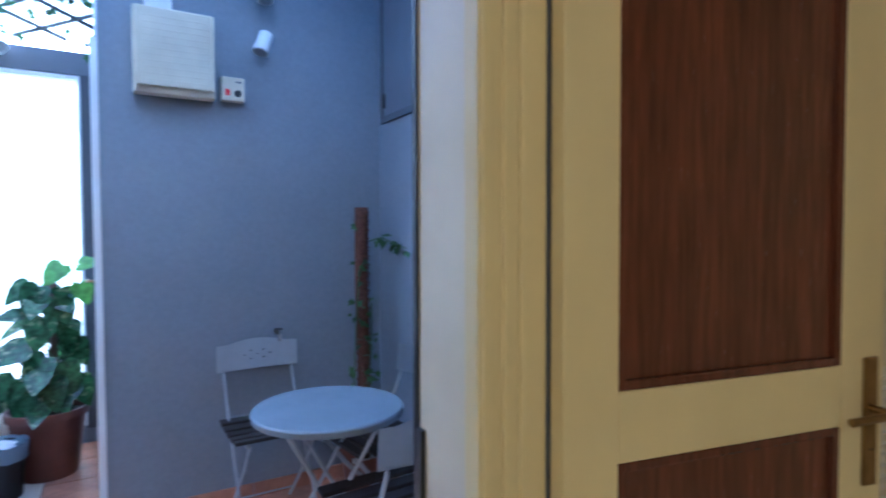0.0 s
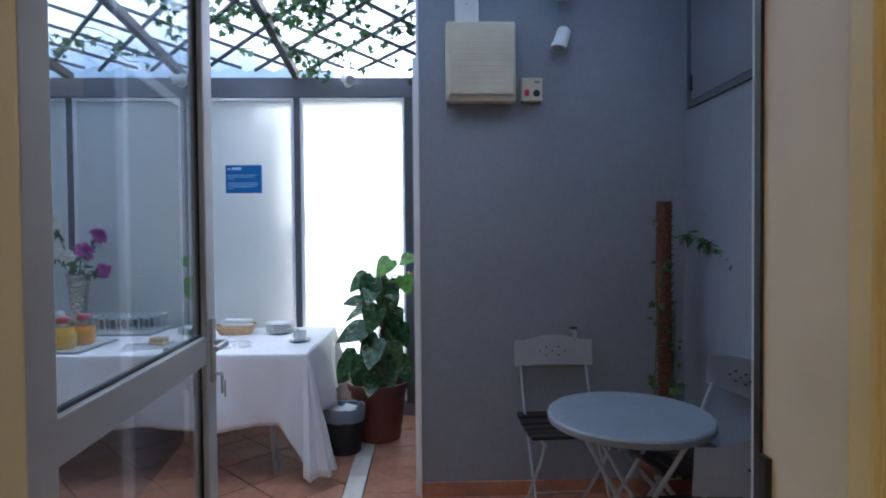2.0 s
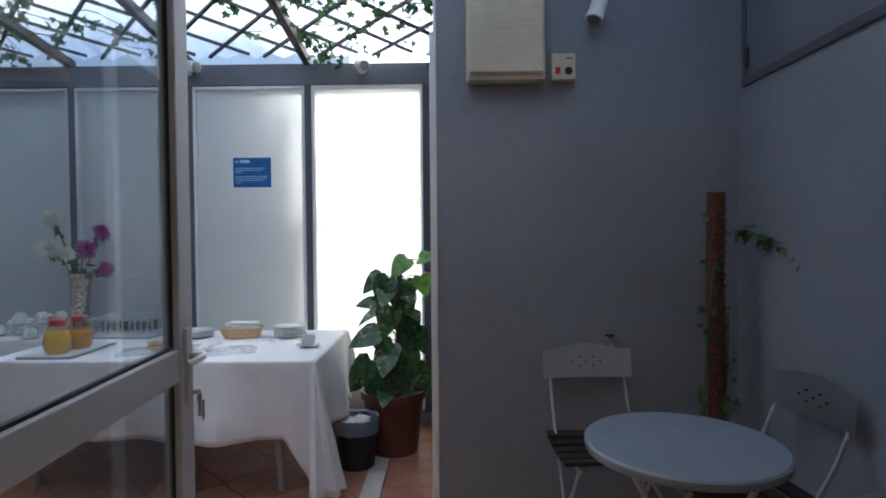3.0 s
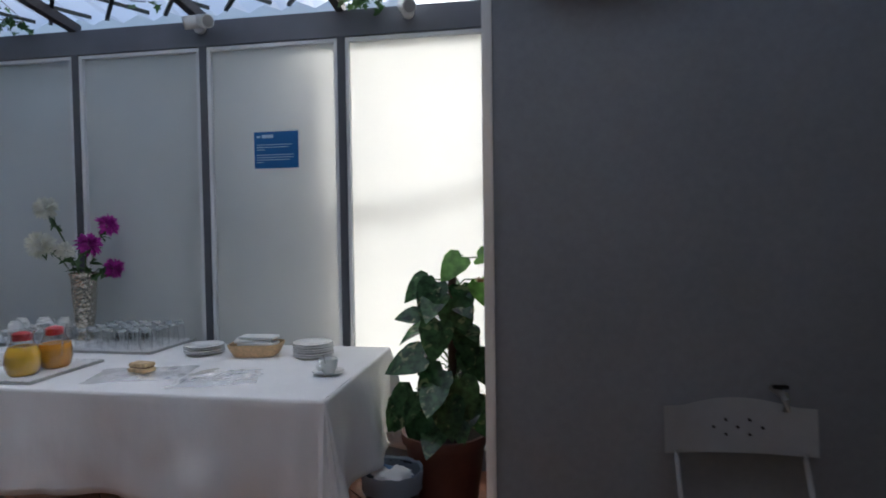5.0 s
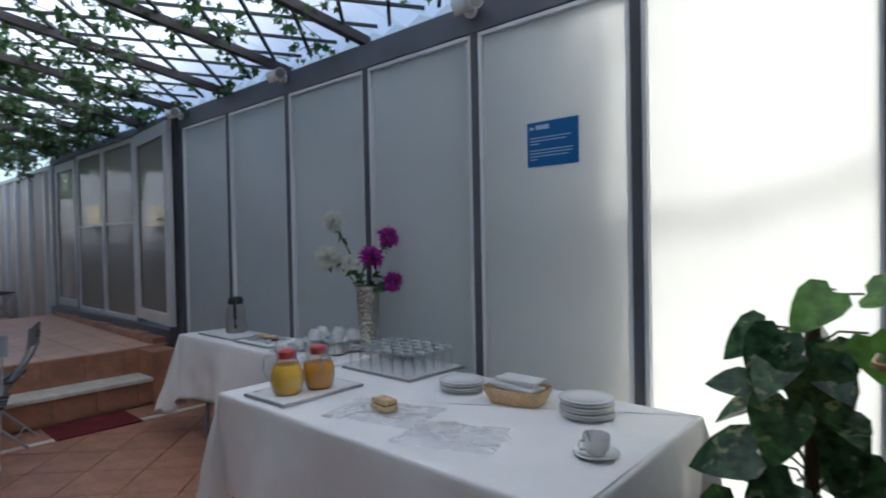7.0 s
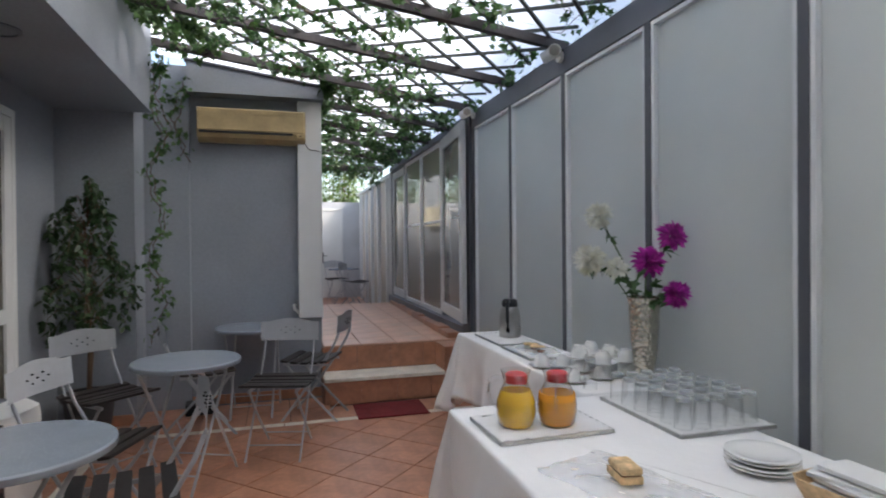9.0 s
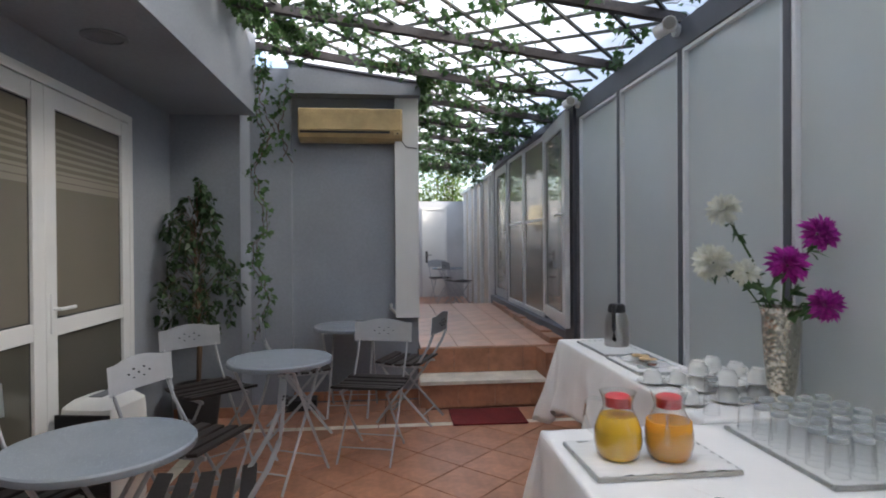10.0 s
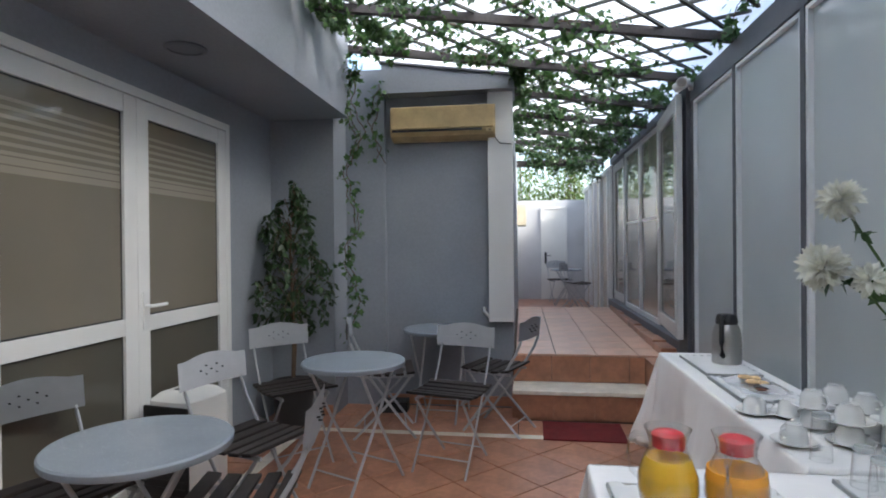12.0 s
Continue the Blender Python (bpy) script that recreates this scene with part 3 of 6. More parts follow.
leaf = glazed_leaf(door_1, 0.962, 2.17, 0.969, WHITE_ALU, CLEAR, z0=0.02)
lever(leaf, 0.917, 1.03, -1, -1, WHITE_ALU)
lever(leaf, 0.917, 1.03, 1, -1, WHITE_ALU)
keys = part("keys", T([(0.927, -0.022, 0.93), (0.927, -0.05, 0.93)], 0.007), STEEL, door_1, "small steel keys on a ring")
part("key", B(0.920, -0.052, 0.865, 0.934, -0.048, 0.922, 0.001), STEEL, keys)
part("key", B(0.930, -0.058, 0.85, 0.942, -0.055, 0.905, 0.001), STEEL, keys)
part("key_ring", T([(0.927 + 0.014 * math.cos(a * 0.7), -0.05, 0.915 + 0.014 * math.sin(a * 0.7)) for a in range(10)], 0.0015, 5), STEEL, keys)
frame_1 = tagged(new("door_frame_1"), "cream painted door lining round the room's doorway", "door frame", kind="structure")
part("jamb", B(DX0 - 0.02, 1.17, 0, DX0 + 0.045, 1.262, DZ, 0.003), PALE, frame_1)
part("jamb", B(DX1 - 0.045, 1.17, 0, DX1 + 0.02, 1.262, DZ, 0.003), WHITE_ALU, frame_1)
part("gasket", B(DX1 - 0.05, 1.205, 0, DX1 - 0.045, 1.225, DZ), BLACK, frame_1)
part("strike_plate", B(DX1 - 0.052, 1.19, 0.83, DX1 - 0.045, 1.215, 0.98, 0.001), BLACK, frame_1)
part("gasket", B(DX1 - 0.093, 1.155, 0, DX1 - 0.087, 1.172, DZ - 0.03), BLACK, frame_1)
part("latch", B(DX1 - 0.098, 1.13, 0.86, DX1 - 0.087, 1.155, 1.0, 0.002), BLACK, frame_1)
part("head", B(DX0 + 0.045, 1.17, DZ - 0.05, DX1 - 0.045, 1.262, DZ, 0.003), WHITE_ALU, frame_1)
part("lining", B(DX1 - 0.087, 0.905, 0, DX1 + 0.0, 1.17, DZ - 0.01), PALE, frame_1)
part("lining", B(DX0, 0.905, 0, DX0 + 0.012, 1.17, DZ - 0.01), CREAM, frame_1)
part("lining", B(DX0 + 0.012, 0.905, DZ - 0.02, DX1 - 0.012, 1.17, DZ - 0.008), PALE, frame_1)
for s, x in ((1, DX1 - 0.12), (-1, DX0)):
    bm = bmesh.new()
    box(bm, x - s * 0.02, 0.862, 0, x + s * 0.10, 0.905, DZ + 0.09, 0.006)
    box(bm, x + s * 0.05, 0.846, 0, x + s * 0.10, 0.862, DZ + 0.09, 0.006)
    box(bm, x + s * 0.022, 0.853, 0, x + s * 0.05, 0.862, DZ + 0.09, 0.004)
    box(bm, x - s * 0.014, 0.857, 0, x + s * 0.004, 0.862, DZ + 0.09, 0.002)
    part("casing", bm, CREAM, frame_1)
part("casing", B(DX0 + 0.02, 0.862, DZ - 0.02, DX1 - 0.02, 0.903, DZ + 0.09, 0.006), CREAM, frame_1)

# the panelled inner door, folded back into the room
door_2 = tagged(new("door_2"), "open cream door with dark brown veneered panels", "door", kind="structure")
door_2.matrix_basis = pose(1.163, 0.842, 0, 0, 0, -10.5)
DW, DH = 0.72, 2.12
bm = bmesh.new()
box(bm, 0, -0.04, 0.01, 0.102, 0, DH, 0.004)
box(bm, DW - 0.115, -0.04, 0.01, DW, 0, DH, 0.004)
for a, b in ((0.01, 0.22), (1.020, 1.137), (DH - 0.12, DH)):
    box(bm, 0.102, -0.039, a, DW - 0.115, -0.001, b, 0.004)
part("door_frame", bm, CREAM, door_2)
for a, b in ((0.22, 1.020), (1.137, DH - 0.12)):
    part("door_panel", B(0.100, -0.027, a, DW - 0.113, -0.012, b), WOOD, door_2, "dark brown veneered door panel")
    bm = bmesh.new()
    for x0, x1 in ((0.100, 0.117), (DW - 0.13, DW - 0.113)):
        box(bm, x0, -0.038, a, x1, -0.024, b, 0.004)
    for z0, z1 in ((a, a + 0.017), (b - 0.017, b)):
        box(bm, 0.117, -0.038, z0, DW - 0.13, -0.024, z1, 0.004)
    part("panel_moulding", bm, WOOD, door_2)
h = part("door_handle", B(DW - 0.06, -0.048, 0.90, DW - 0.025, -0.041, 1.15, 0.003), BRASS, door_2, "old brass handle on a long plate")
part("lever", T([(DW - 0.042, -0.045, 1.05), (DW - 0.042, -0.085, 1.05), (DW - 0.06, -0.092, 1.05), (DW - 0.155, -0.088, 1.048)], 0.008, 8), BRASS, h)
part("keyhole", L([(0.0, 0), (0.006, 0), (0.006, 0.002), (0.0, 0.002)], 10, (DW - 0.042, -0.045, 0.97)), BLACK, h)
for z in (0.30, 1.85):
    part("hinge", T([(-0.005, -0.005, z), (-0.005, -0.005, z + 0.07)], 0.008, 8), BRASS, door_2)
vent = thing("wall_vent", "white louvred vent low on the room wall", "vent", pose(2.22, 0.885, 0.60))
part("frame", B(-0.16, -0.014, 0, 0.16, 0, 0.42, 0.003), PLASTIC_WHITE, vent)
for k in range(13):
    part("slat", B(-0.145, -0.004, -0.012, 0.145, 0.004, 0.012, m=pose(0, -0.018, 0.03 + 0.03 * k, 35)), PLASTIC_WHITE, vent)

# glazed double door of the dining room
door_3 = tagged(new("door_3"), "closed white aluminium double door with sandblasted striped glass", "door", kind="structure")
bm = bmesh.new()
box(bm, GX0, 1.20, 0, GX0 + 0.05, 1.275, GZ, 0.003)
box(bm, GX1 - 0.05, 1.20, 0, GX1, 1.275, GZ, 0.003)
box(bm, GX0 + 0.05, 1.20, GZ - 0.05, GX1 - 0.05, 1.275, GZ, 0.003)
part("door_frame", bm, WHITE_ALU, door_3)
for x0, w in ((GX0 + 0.05, 0.905), (GX0 + 0.957, 0.89)):
    lf = glazed_leaf(door_3, w, GZ - 0.055, 0.905, WHITE_ALU, FROST_DOOR, stile=0.095, z0=0.015)
    lf.matrix_basis = pose(x0, 1.25, 0)
    # lower pane takes the copy with its shade in the tint
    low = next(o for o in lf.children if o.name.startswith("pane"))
    low.data.materials[0] = SHADED_DOOR
    z = 1.62
    for k in range(9):
        z += 0.036
        tall = 0.03 if k < 2 else 0.016
        part("stripe", B(0.10, 0.0035, z, w - 0.10, 0.0045, z + tall), STRIPE, lf)
    if w > 0.9:
        lever(lf, w - 0.048, 1.045, 1, -1, WHITE_ALU)
dining_room = setting("wall_dining_room", bmesh.new(), CREAM_WALL, "dim cream room behind the double door", "wall")
for a in ((-4.2, -1.6, 0, -1.65, -1.45, 2.6), (-4.35, -1.6, 0, -4.2, 0.9, 2.6), (-1.65, -1.6, 0, -1.52, 0.9, 2.6), (-4.35, -1.6, 2.6, -1.52, 0.9, 2.75), (-4.35, -1.6, -0.2, -1.52, 0.9, 0.0)):
    part("wall_section", B(*a), CREAM_WALL, dining_room)

# side door of the block and its corner trim
door_4 = tagged(new("door_4"), "closed grey door in the block's side with a brass lever", "door", kind="structure")
part("door_frame", box(box(B(0.485, 3.195, 0, 0.511, 3.25, 2.28, 0.003), 0.485, 4.17, 0, 0.511, 4.23, 2.28, 0.003), 0.485, 3.25, 2.22, 0.511, 4.17, 2.28, 0.003), GREY_ALU, door_4)
d = part("door_leaf", B(0.497, 3.25, 0.01, 0.5105, 4.17, 2.22), HEADER, door_4)
h = part("door_handle", B(0.490, 3.29, 0.98, 0.498, 3.325, 1.22, 0.002), BRASS, d)
part("lever", T([(0.495, 3.307, 1.16), (0.457, 3.307, 1.16), (0.450, 3.32, 1.16), (0.450, 3.40, 1.16)], 0.006, 8), BRASS, h)
trim = setting("trim", B(0.504, 3.183, 0.0, 0.517, 3.1905, 2.62, 0.002), GREY_ALU, "aluminium corner strip on the block's edge", "trim")

# ======== passage: doors, windows, slats on the right, far end ========
GY = 4.58
door_5 = tagged(new("door_5"), "white glazed door left ajar beside the raised passage", "door", kind="structure")
door_5.matrix_basis = pose(-5.675, 4.55, 0, 0, 0, -5.4)
leaf_5 = glazed_leaf(door_5, 1.045, 2.48, 0.63, WHITE_ALU, PASSAGE_GLASS, z0=0.63, stile=0.115)
lever(leaf_5, 0.99, 1.60, -1, -1, WHITE_ALU)
for k, (x0, x1) in enumerate(((-6.74, -5.83), (-7.66, -6.76))):
    w = tagged(new("window_%d" % (k + 1)), "tall fixed window in a thin grey frame", "window", kind="structure")
    part("window_frame", box(box(box(box(B(x0, GY, 0.57, x0 + 0.035, GY + 0.05, 2.50, 0.003), x1 - 0.035, GY, 0.57, x1, GY + 0.05, 2.50, 0.003), x0 + 0.035, GY, 2.46, x1 - 0.035, GY + 0.05, 2.50), x0 + 0.035, GY, 0.57, x1 - 0.035, GY + 0.05, 0.62), x0 + 0.035, GY + 0.01, 1.60, x1 - 0.035, GY + 0.04, 1.63), GREY_ALU, w)
    part("pane", B(x0 + 0.035, GY + 0.02, 0.62, x1 - 0.035, GY + 0.026, 2.46), PASSAGE_GLASS, w)
door_6 = tagged(new("door_6"), "white glazed door further along the passage", "door", kind="structure")
door_6.matrix_basis = pose(-8.62, GY + 0.03, 0)
glazed_leaf(door_6, 0.90, 2.48, 0.58, WHITE_ALU, PASSAGE_GLASS, z0=0.58, stile=0.10)
screen = setting("passage_screen", bmesh.new(), PALE, "pale panelled screen along the far yard", "screen")
BATTENS = (-8.68, -9.0, -9.85, -10.6, -11.3, -12.05)
for x0, x1 in zip(BATTENS, BATTENS[1:] + (-12.54,)):
    part("panel", B(x0 - 0.035, GY + 0.03, 0.1, max(x1 + 0.035, -12.5), GY + 0.06, 2.44), SCREEN, screen)
for x in BATTENS:
    part("batten", B(x - 0.034, GY - 0.03, 0.1, x + 0.034, GY + 0.04, 2.44, 0.003), GREY_ALU, screen)
part("rail", B(-12.5, GY - 0.03, 2.44, -8.65, GY + 0.07, 2.50, 0.003), PLASTIC_WHITE, screen)
part("rail", B(-8.65, GY - 0.03, 2.505, -4.86, GY + 0.07, 2.58, 0.003), HEADER, screen)
for x in (-8.64, -7.69, -5.79):
    part("post", B(x - 0.035, GY, 0.57, x + 0.035, GY + 0.08, 2.505, 0.003), HEADER, screen)
part("base", B(-8.6, GY - 0.07, 0.43, -4.86, GY + 0.09, 0.57, 0.003), HEADER, screen)
kerb = setting("kerb", bmesh.new(), TERRA, "low tiled kerb along the raised passage", "kerb")
for k in range(10):
    yk = 4.385 + 0.011 * k
    part("kerb_tile", B(-4.95 - 0.34 * k, yk, 0.43, -4.95 - 0.34 * k - 0.325, GY - 0.072, 0.505 + 0.012 * (k % 3 == 1), 0.008), TERRA, kerb)
door_7 = tagged(new("door_7"), "closed white door with a dark handle at the passage's end", "door", kind="structure")
part("door_frame", box(box(B(-12.5, 3.68, 0.19, -12.46, 3.73, 2.16, 0.003), -12.5, 4.18, 0.19, -12.46, 4.23, 2.16, 0.003), -12.5, 3.73, 2.11, -12.46, 4.18, 2.16, 0.003), PLASTIC_WHITE, door_7)
d = part("door_leaf", B(-12.5, 3.73, 0.2, -12.475, 4.18, 2.11, 0.003), PLASTIC_WHITE, door_7)
h = part("door_handle", B(-12.475, 3.755, 0.95, -12.465, 3.80, 1.20, 0.002), BLACK, d)
part("lever", T([(-12.47, 3.777, 1.12), (-12.42, 3.777, 1.12), (-12.42, 3.88, 1.12)], 0.009, 6), BLACK, h)
far_box = thing("wall_cabinet", "cream metal box on the passage wall", "cabinet", pose(-11.2, 3.19, 1.72))
part("body", B(-0.35, 0, 0, 0.35, 0.16, 0.4, 0.01), BEIGE, far_box)
part("lid", B(-0.33, 0.16, 0.02, 0.33, 0.168, 0.38, 0.004), BEIGE, far_box)

# ======== folding furniture ========
def folding_chair(m, label):
    c = thing("folding_chair", label, "chair", m, group="folding bistro chairs")
    # curved sheet-metal back with a humped top
    bm = bmesh.new()
    n, w, rows = 16, 0.405, []
    for i in range(n + 1):
        u = i / n * 2 - 1
        hump = 0.022 * max(0.0, math.cos(u * math.pi / 1.5)) if abs(u) < 0.75 else 0.0
        y = -0.262 + 0.022 * (1 - u * u) * -1
        rows.append([bm.verts.new((u * w / 2, y + dy, z)) for z, dy in ((0.672, 0.012), (0.80 + hump, 0.0))])
    for a, b in zip(rows, rows[1:]):
        bm.faces.new((a[0], b[0], b[1], a[1]))
    bmesh.ops.solidify(bm, geom=bm.faces[:], thickness=0.006)
    back = part("backrest", bm, CHAIR, c)
    for px, pz in ((0, 0), (0.032, 0.020), (-0.032, 0.020), (0.032, -0.020), (-0.032, -0.020), (0.065, 0), (-0.065, 0)):
        y = -0.262 - 0.022 * (1 - (px / 0.2) ** 2) + 0.006
        hb = bmesh.new()
        tube(hb, [(px, y - 0.012, 0.742 + pz), (px, y + 0.008, 0.742 + pz)], 0.0036, 8)
        part("hole", hb, BLACK, back)
    for s in (-1, 1):
        x = s * 0.170
        part("back_leg", T([(x, -0.258, 0.682), (x, -0.252, 0.66), (x, -0.218, 0.58), (x, -0.13, 0.44), (x, 0.03, 0.22), (x, 0.20, 0.0)], 0.0064, 8, flat=1.5), CHAIR, c)
        xi = s * 0.148
        part("front_leg", T([(xi, 0.175, 0.435), (xi, 0.07, 0.30), (xi, -0.09, 0.14), (xi, -0.235, 0.0)], 0.0064, 8, flat=1.5), CHAIR, c)
        part("side_rail", B(xi - 0.006, -0.165, 0.418, xi + 0.006, 0.19, 0.436, 0.002), CHAIR, c)
    part("stretcher", T([(-0.170, 0.135, 0.085), (0.170, 0.135, 0.085)], 0.0045, 6), CHAIR, c)
    part("stretcher", T([(-0.148, -0.16, 0.072), (0.148, -0.16, 0.072)], 0.0045, 6), CHAIR, c)
    for k in range(5):
        y = -0.145 + k * 0.078
        z = 0.438 + 0.012 * ((k - 2) / 2) ** 2
        part("slat", B(-0.21, -0.028, 0, 0.21, 0.028, 0.016, 0.005, m=pose(0, y, z, (k - 2) * 4)), SLAT, c)
    for o in c.children_recursive:
        o.data.transform(Matrix.Diagonal((1, 1, 1.025, 1)))
    return c


def at_floor(x, y, facing, z=0.0):
    """A pose whose local +y faces that compass angle, in degrees from +y towards -x."""
    return pose(x, y, z, 0, 0, facing)


def ang(dx, dy):
    return math.degrees(math.atan2(-dx, dy))


chair = folding_chair(at_floor(1.205, 2.885, ang(0.03, -1)), "pale grey folding chair against the block wall")
for x, y, dx, dy, lab, z in (
        (1.575, 2.52, -0.99, -0.12, "pale grey folding chair at the nook's end wall", 0),
        (1.40, 1.93, -0.08, 1, "pale grey folding chair drawn up before the nook table", 0),
        (-3.605, 1.83, 0.71, 0.70, "pale grey folding chair in front of the ficus", 0),
        (-3.63, 2.83, 0.96, -0.27, "pale grey folding chair turned away from the wall table", 0),
        (-4.36, 3.09, -0.38, -0.92, "pale grey folding chair beside the tiled steps", 0),
        (-4.19, 2.29, -0.25, 0.97, "pale grey folding chair by the trailing ivy", 0),
        (-2.05, 1.60, 0.35, 0.94, "pale grey folding chair close to the glazed door", 0),
        (-2.67, 2.02, 0.32, 0.95, "pale grey folding chair beside the white air cooler", 0),
        (-2.06, 2.28, 0.2, -0.98, "pale grey folding chair with its back to the buffet", 0),
        (-10.72, 4.26, -0.3, 0.95, "grey folding chair in the far yard", 0.19),
        (-11.78, 4.02, 0.9, 0.2, "grey folding chair beyond the far table", 0.19)):
    tagged(copy_thing(chair, at_floor(x, y, ang(dx, dy), z)), lab)


def bistro_table(m, label, r=0.297):
    t = thing("bistro_table", label, "table", m, group="round folding tables")
    part("tabletop", L([(0, 0.672), (r - 0.012, 0.672), (r - 0.006, 0.676), (r - 0.002, 0.672), (r, 0.676), (r, 0.694), (r - 0.006, 0.700), (0, 0.700)], 64), TABLE_TOP, t)
    for s in (-1, 1):
        part("leg", T([(s * 0.20, -0.17, 0.675), (s * 0.19, 0.0, 0.36), (s * 0.185, 0.215, 0.0)], 0.0085, 8), CHAIR, t)
        part("leg", T([(s * 0.165, 0.17, 0.675), (s * 0.16, 0.0, 0.36), (s * 0.155, -0.215, 0.0)], 0.0085, 8), CHAIR, t)
    part("stretcher", T([(-0.185, 0.16, 0.09), (0.185, 0.16, 0.09)], 0.005, 6), CHAIR, t)
    part("stretcher", T([(-0.155, -0.16, 0.09), (0.155, -0.16, 0.09)], 0.005, 6), CHAIR, t)
    part("rail", T([(-0.20, -0.17, 0.665), (0.20, -0.17, 0.665)], 0.008, 6), CHAIR, t)
    return t


tab = bistro_table(pose(1.29, 2.31, 0, 0, 0, 75), "round pale blue-grey folding table in the nook")
for x, y, a, lab, z in ((-1.93, 1.985, 20, "round pale blue-grey folding table near the glazed door", 0),
                        (-3.32, 2.31, 65, "round pale blue-grey folding table in mid patio", 0),
                        (-4.62, 2.63, 85, "round pale blue-grey folding table against the wall", 0),
                        (-11.2, 4.10, 0, "pale round table in the far yard", 0.19)):
    tagged(copy_thing(tab, pose(x, y, z, 0, 0, a)), lab)


# ======== buffet tables ========
TZ = 0.71


def table_cloth(name, label, x0, x1, y0, y1, z, drop, tips, seed, skew=0.0):
    """A cloth over a table: flat top, rounded edge, hanging skirt in soft folds, corners that hang lower. tips: extra drop at each corner."""
    rng = random.Random(seed)
    bm = bmesh.new()
    per = []
    step = 0.02
    corners = [(x0, y0), (x1, y0), (x1, y1), (x0, y1)]
    for k in range(4):
        a, b = Vector(corners[k]), Vector(corners[(k + 1) % 4])
        nrm = Vector(((b - a).y, -(b - a).x)).normalized()
        n = max(4, int((b - a).length / step))
        for i in range(n):
            f = i / n
            per.append((a.lerp(b, f), nrm, k, f * (b - a).length, (b - a).length))
        nxt = Vector(((Vector(corners[(k + 2) % 4]) - b).y, -(Vector(corners[(k + 2) % 4]) - b).x)).normalized()
        for i in range(10):
            w = nrm.lerp(nxt, i / 10).normalized()
            per.append((b, w, k + 10, 0, 0))
    ph = [rng.uniform(0, 6.28) for _ in range(6)]
    rings = []
    levels = [(-0.006, 0.0), (0.002, 0.0), (0.007, -0.004), (0.010, -0.012)] + [(None, -q / 14) for q in range(1, 15)]
    for li, (off, dz) in enumerate(levels):
        ring = []
        for i, (p, nrm, k, s, ln) in enumerate(per):
            if k >= 10:
                c, near = (k - 10 + 1) % 4, 1.0
            else:
                da, db = s, ln - s
                c = k if da < db else (k + 1) % 4
                near = max(0.0, 1 - min(da, db) / 0.16)
            if off is not None:
                q, zz = p + nrm * off, z + dz
            else:
                f = -dz
                length = drop + tips[c] * near ** 1.3 + 0.008 * math.sin(i * 0.11 + ph[0])
                swell = 0.010 + 0.05 * f + 0.036 * f * math.sin(i * 0.19 + ph[1] + 0.8 * math.sin(i * 0.043 + ph[2])) + 0.010 * f * math.sin(i * 0.47 + ph[3])
                if k >= 10:
                    swell += 0.07 * f * near + 0.035 * f * math.sin(i * 1.9 + ph[4])
                elif near > 0:
                    swell += 0.05 * f * near * math.sin(near * 5 + ph[5])
                swell += 0.019 * f ** 0.6 * noise.noise(Vector((p.x * 5 + p.y * 3, f * 2.2 - p.x * 2, seed))) + 0.009 * f * noise.noise(Vector((p.x * 16, p.y * 16, f * 5 + seed)))
                q, zz = p + nrm * swell, z - 0.012 - (length - 0.012) * f
            ring.append(bm.verts.new((q.x, q.y, max(zz, 0.02))))
        rings.append(ring)
    for v in bm.verts:
        v.co.y += skew * max(0.0, (x1 - v.co.x) / (x1 - x0)) * max(0.0, (y1 - v.co.y) / (y1 - y0))
    n = len(per)
    for a, b in zip(rings, rings[1:]):
        for i in range(n):
            bm.faces.new((a[i], b[i], b[(i + 1) % n], a[(i + 1) % n])).smooth = True
    bm.faces.new(rings[0])
    ob = ob_from(name, bm, CLOTH)
    sol = ob.modifiers.new("thickness", "SOLIDIFY")
    sol.thickness, sol.offset = 0.0015, -1
    return tagged(ob, label, "tablecloth")


def plain_table(label, x0, x1, y0, y1, z, material):
    t = thing("buffet_table", label, "table", pose((x0 + x1) / 2, (y0 + y1) / 2, 0))
    w, d = (x1 - x0) / 2, (y1 - y0) / 2
    part("tabletop", B(-w, -d, z - 0.03, w, d, z - 0.004, 0.003), material, t)
    for sx in (-1, 1):
        for sy in (-1, 1):
            part("leg", T([(sx * (w - 0.26), sy * (d - 0.10), z - 0.03), (sx * (w - 0.20), sy * (d - 0.06), 0.0)], 0.022, 10, 0.014), CHAIR, t)
    part("apron", B(-w + 0.1, -d + 0.09, z - 0.10, w - 0.1, -d + 0.11, z - 0.03), material, t)
    return t


plain_table("white buffet table under a cloth", -1.85, -0.13, 3.47, 4.37, TZ - 0.004, PLASTIC_WHITE)
table_cloth("table_cloth", "white cotton cloth hanging over the buffet table", -1.86, -0.125, 3.43, 4.38, TZ, 0.40, (0.10, 0.25, 0.16, 0.05), 3, 0.035)
plain_table("dark side table under a white cloth", -3.64, -1.93, 4.09, 4.46, TZ - 0.004, SLAT)
table_cloth("table_cloth", "white cloth over the side table along the partition", -3.66, -1.91, 4.08, 4.47, TZ, 0.42, (0.14, 0.05, 0.05, 0.05), 8)


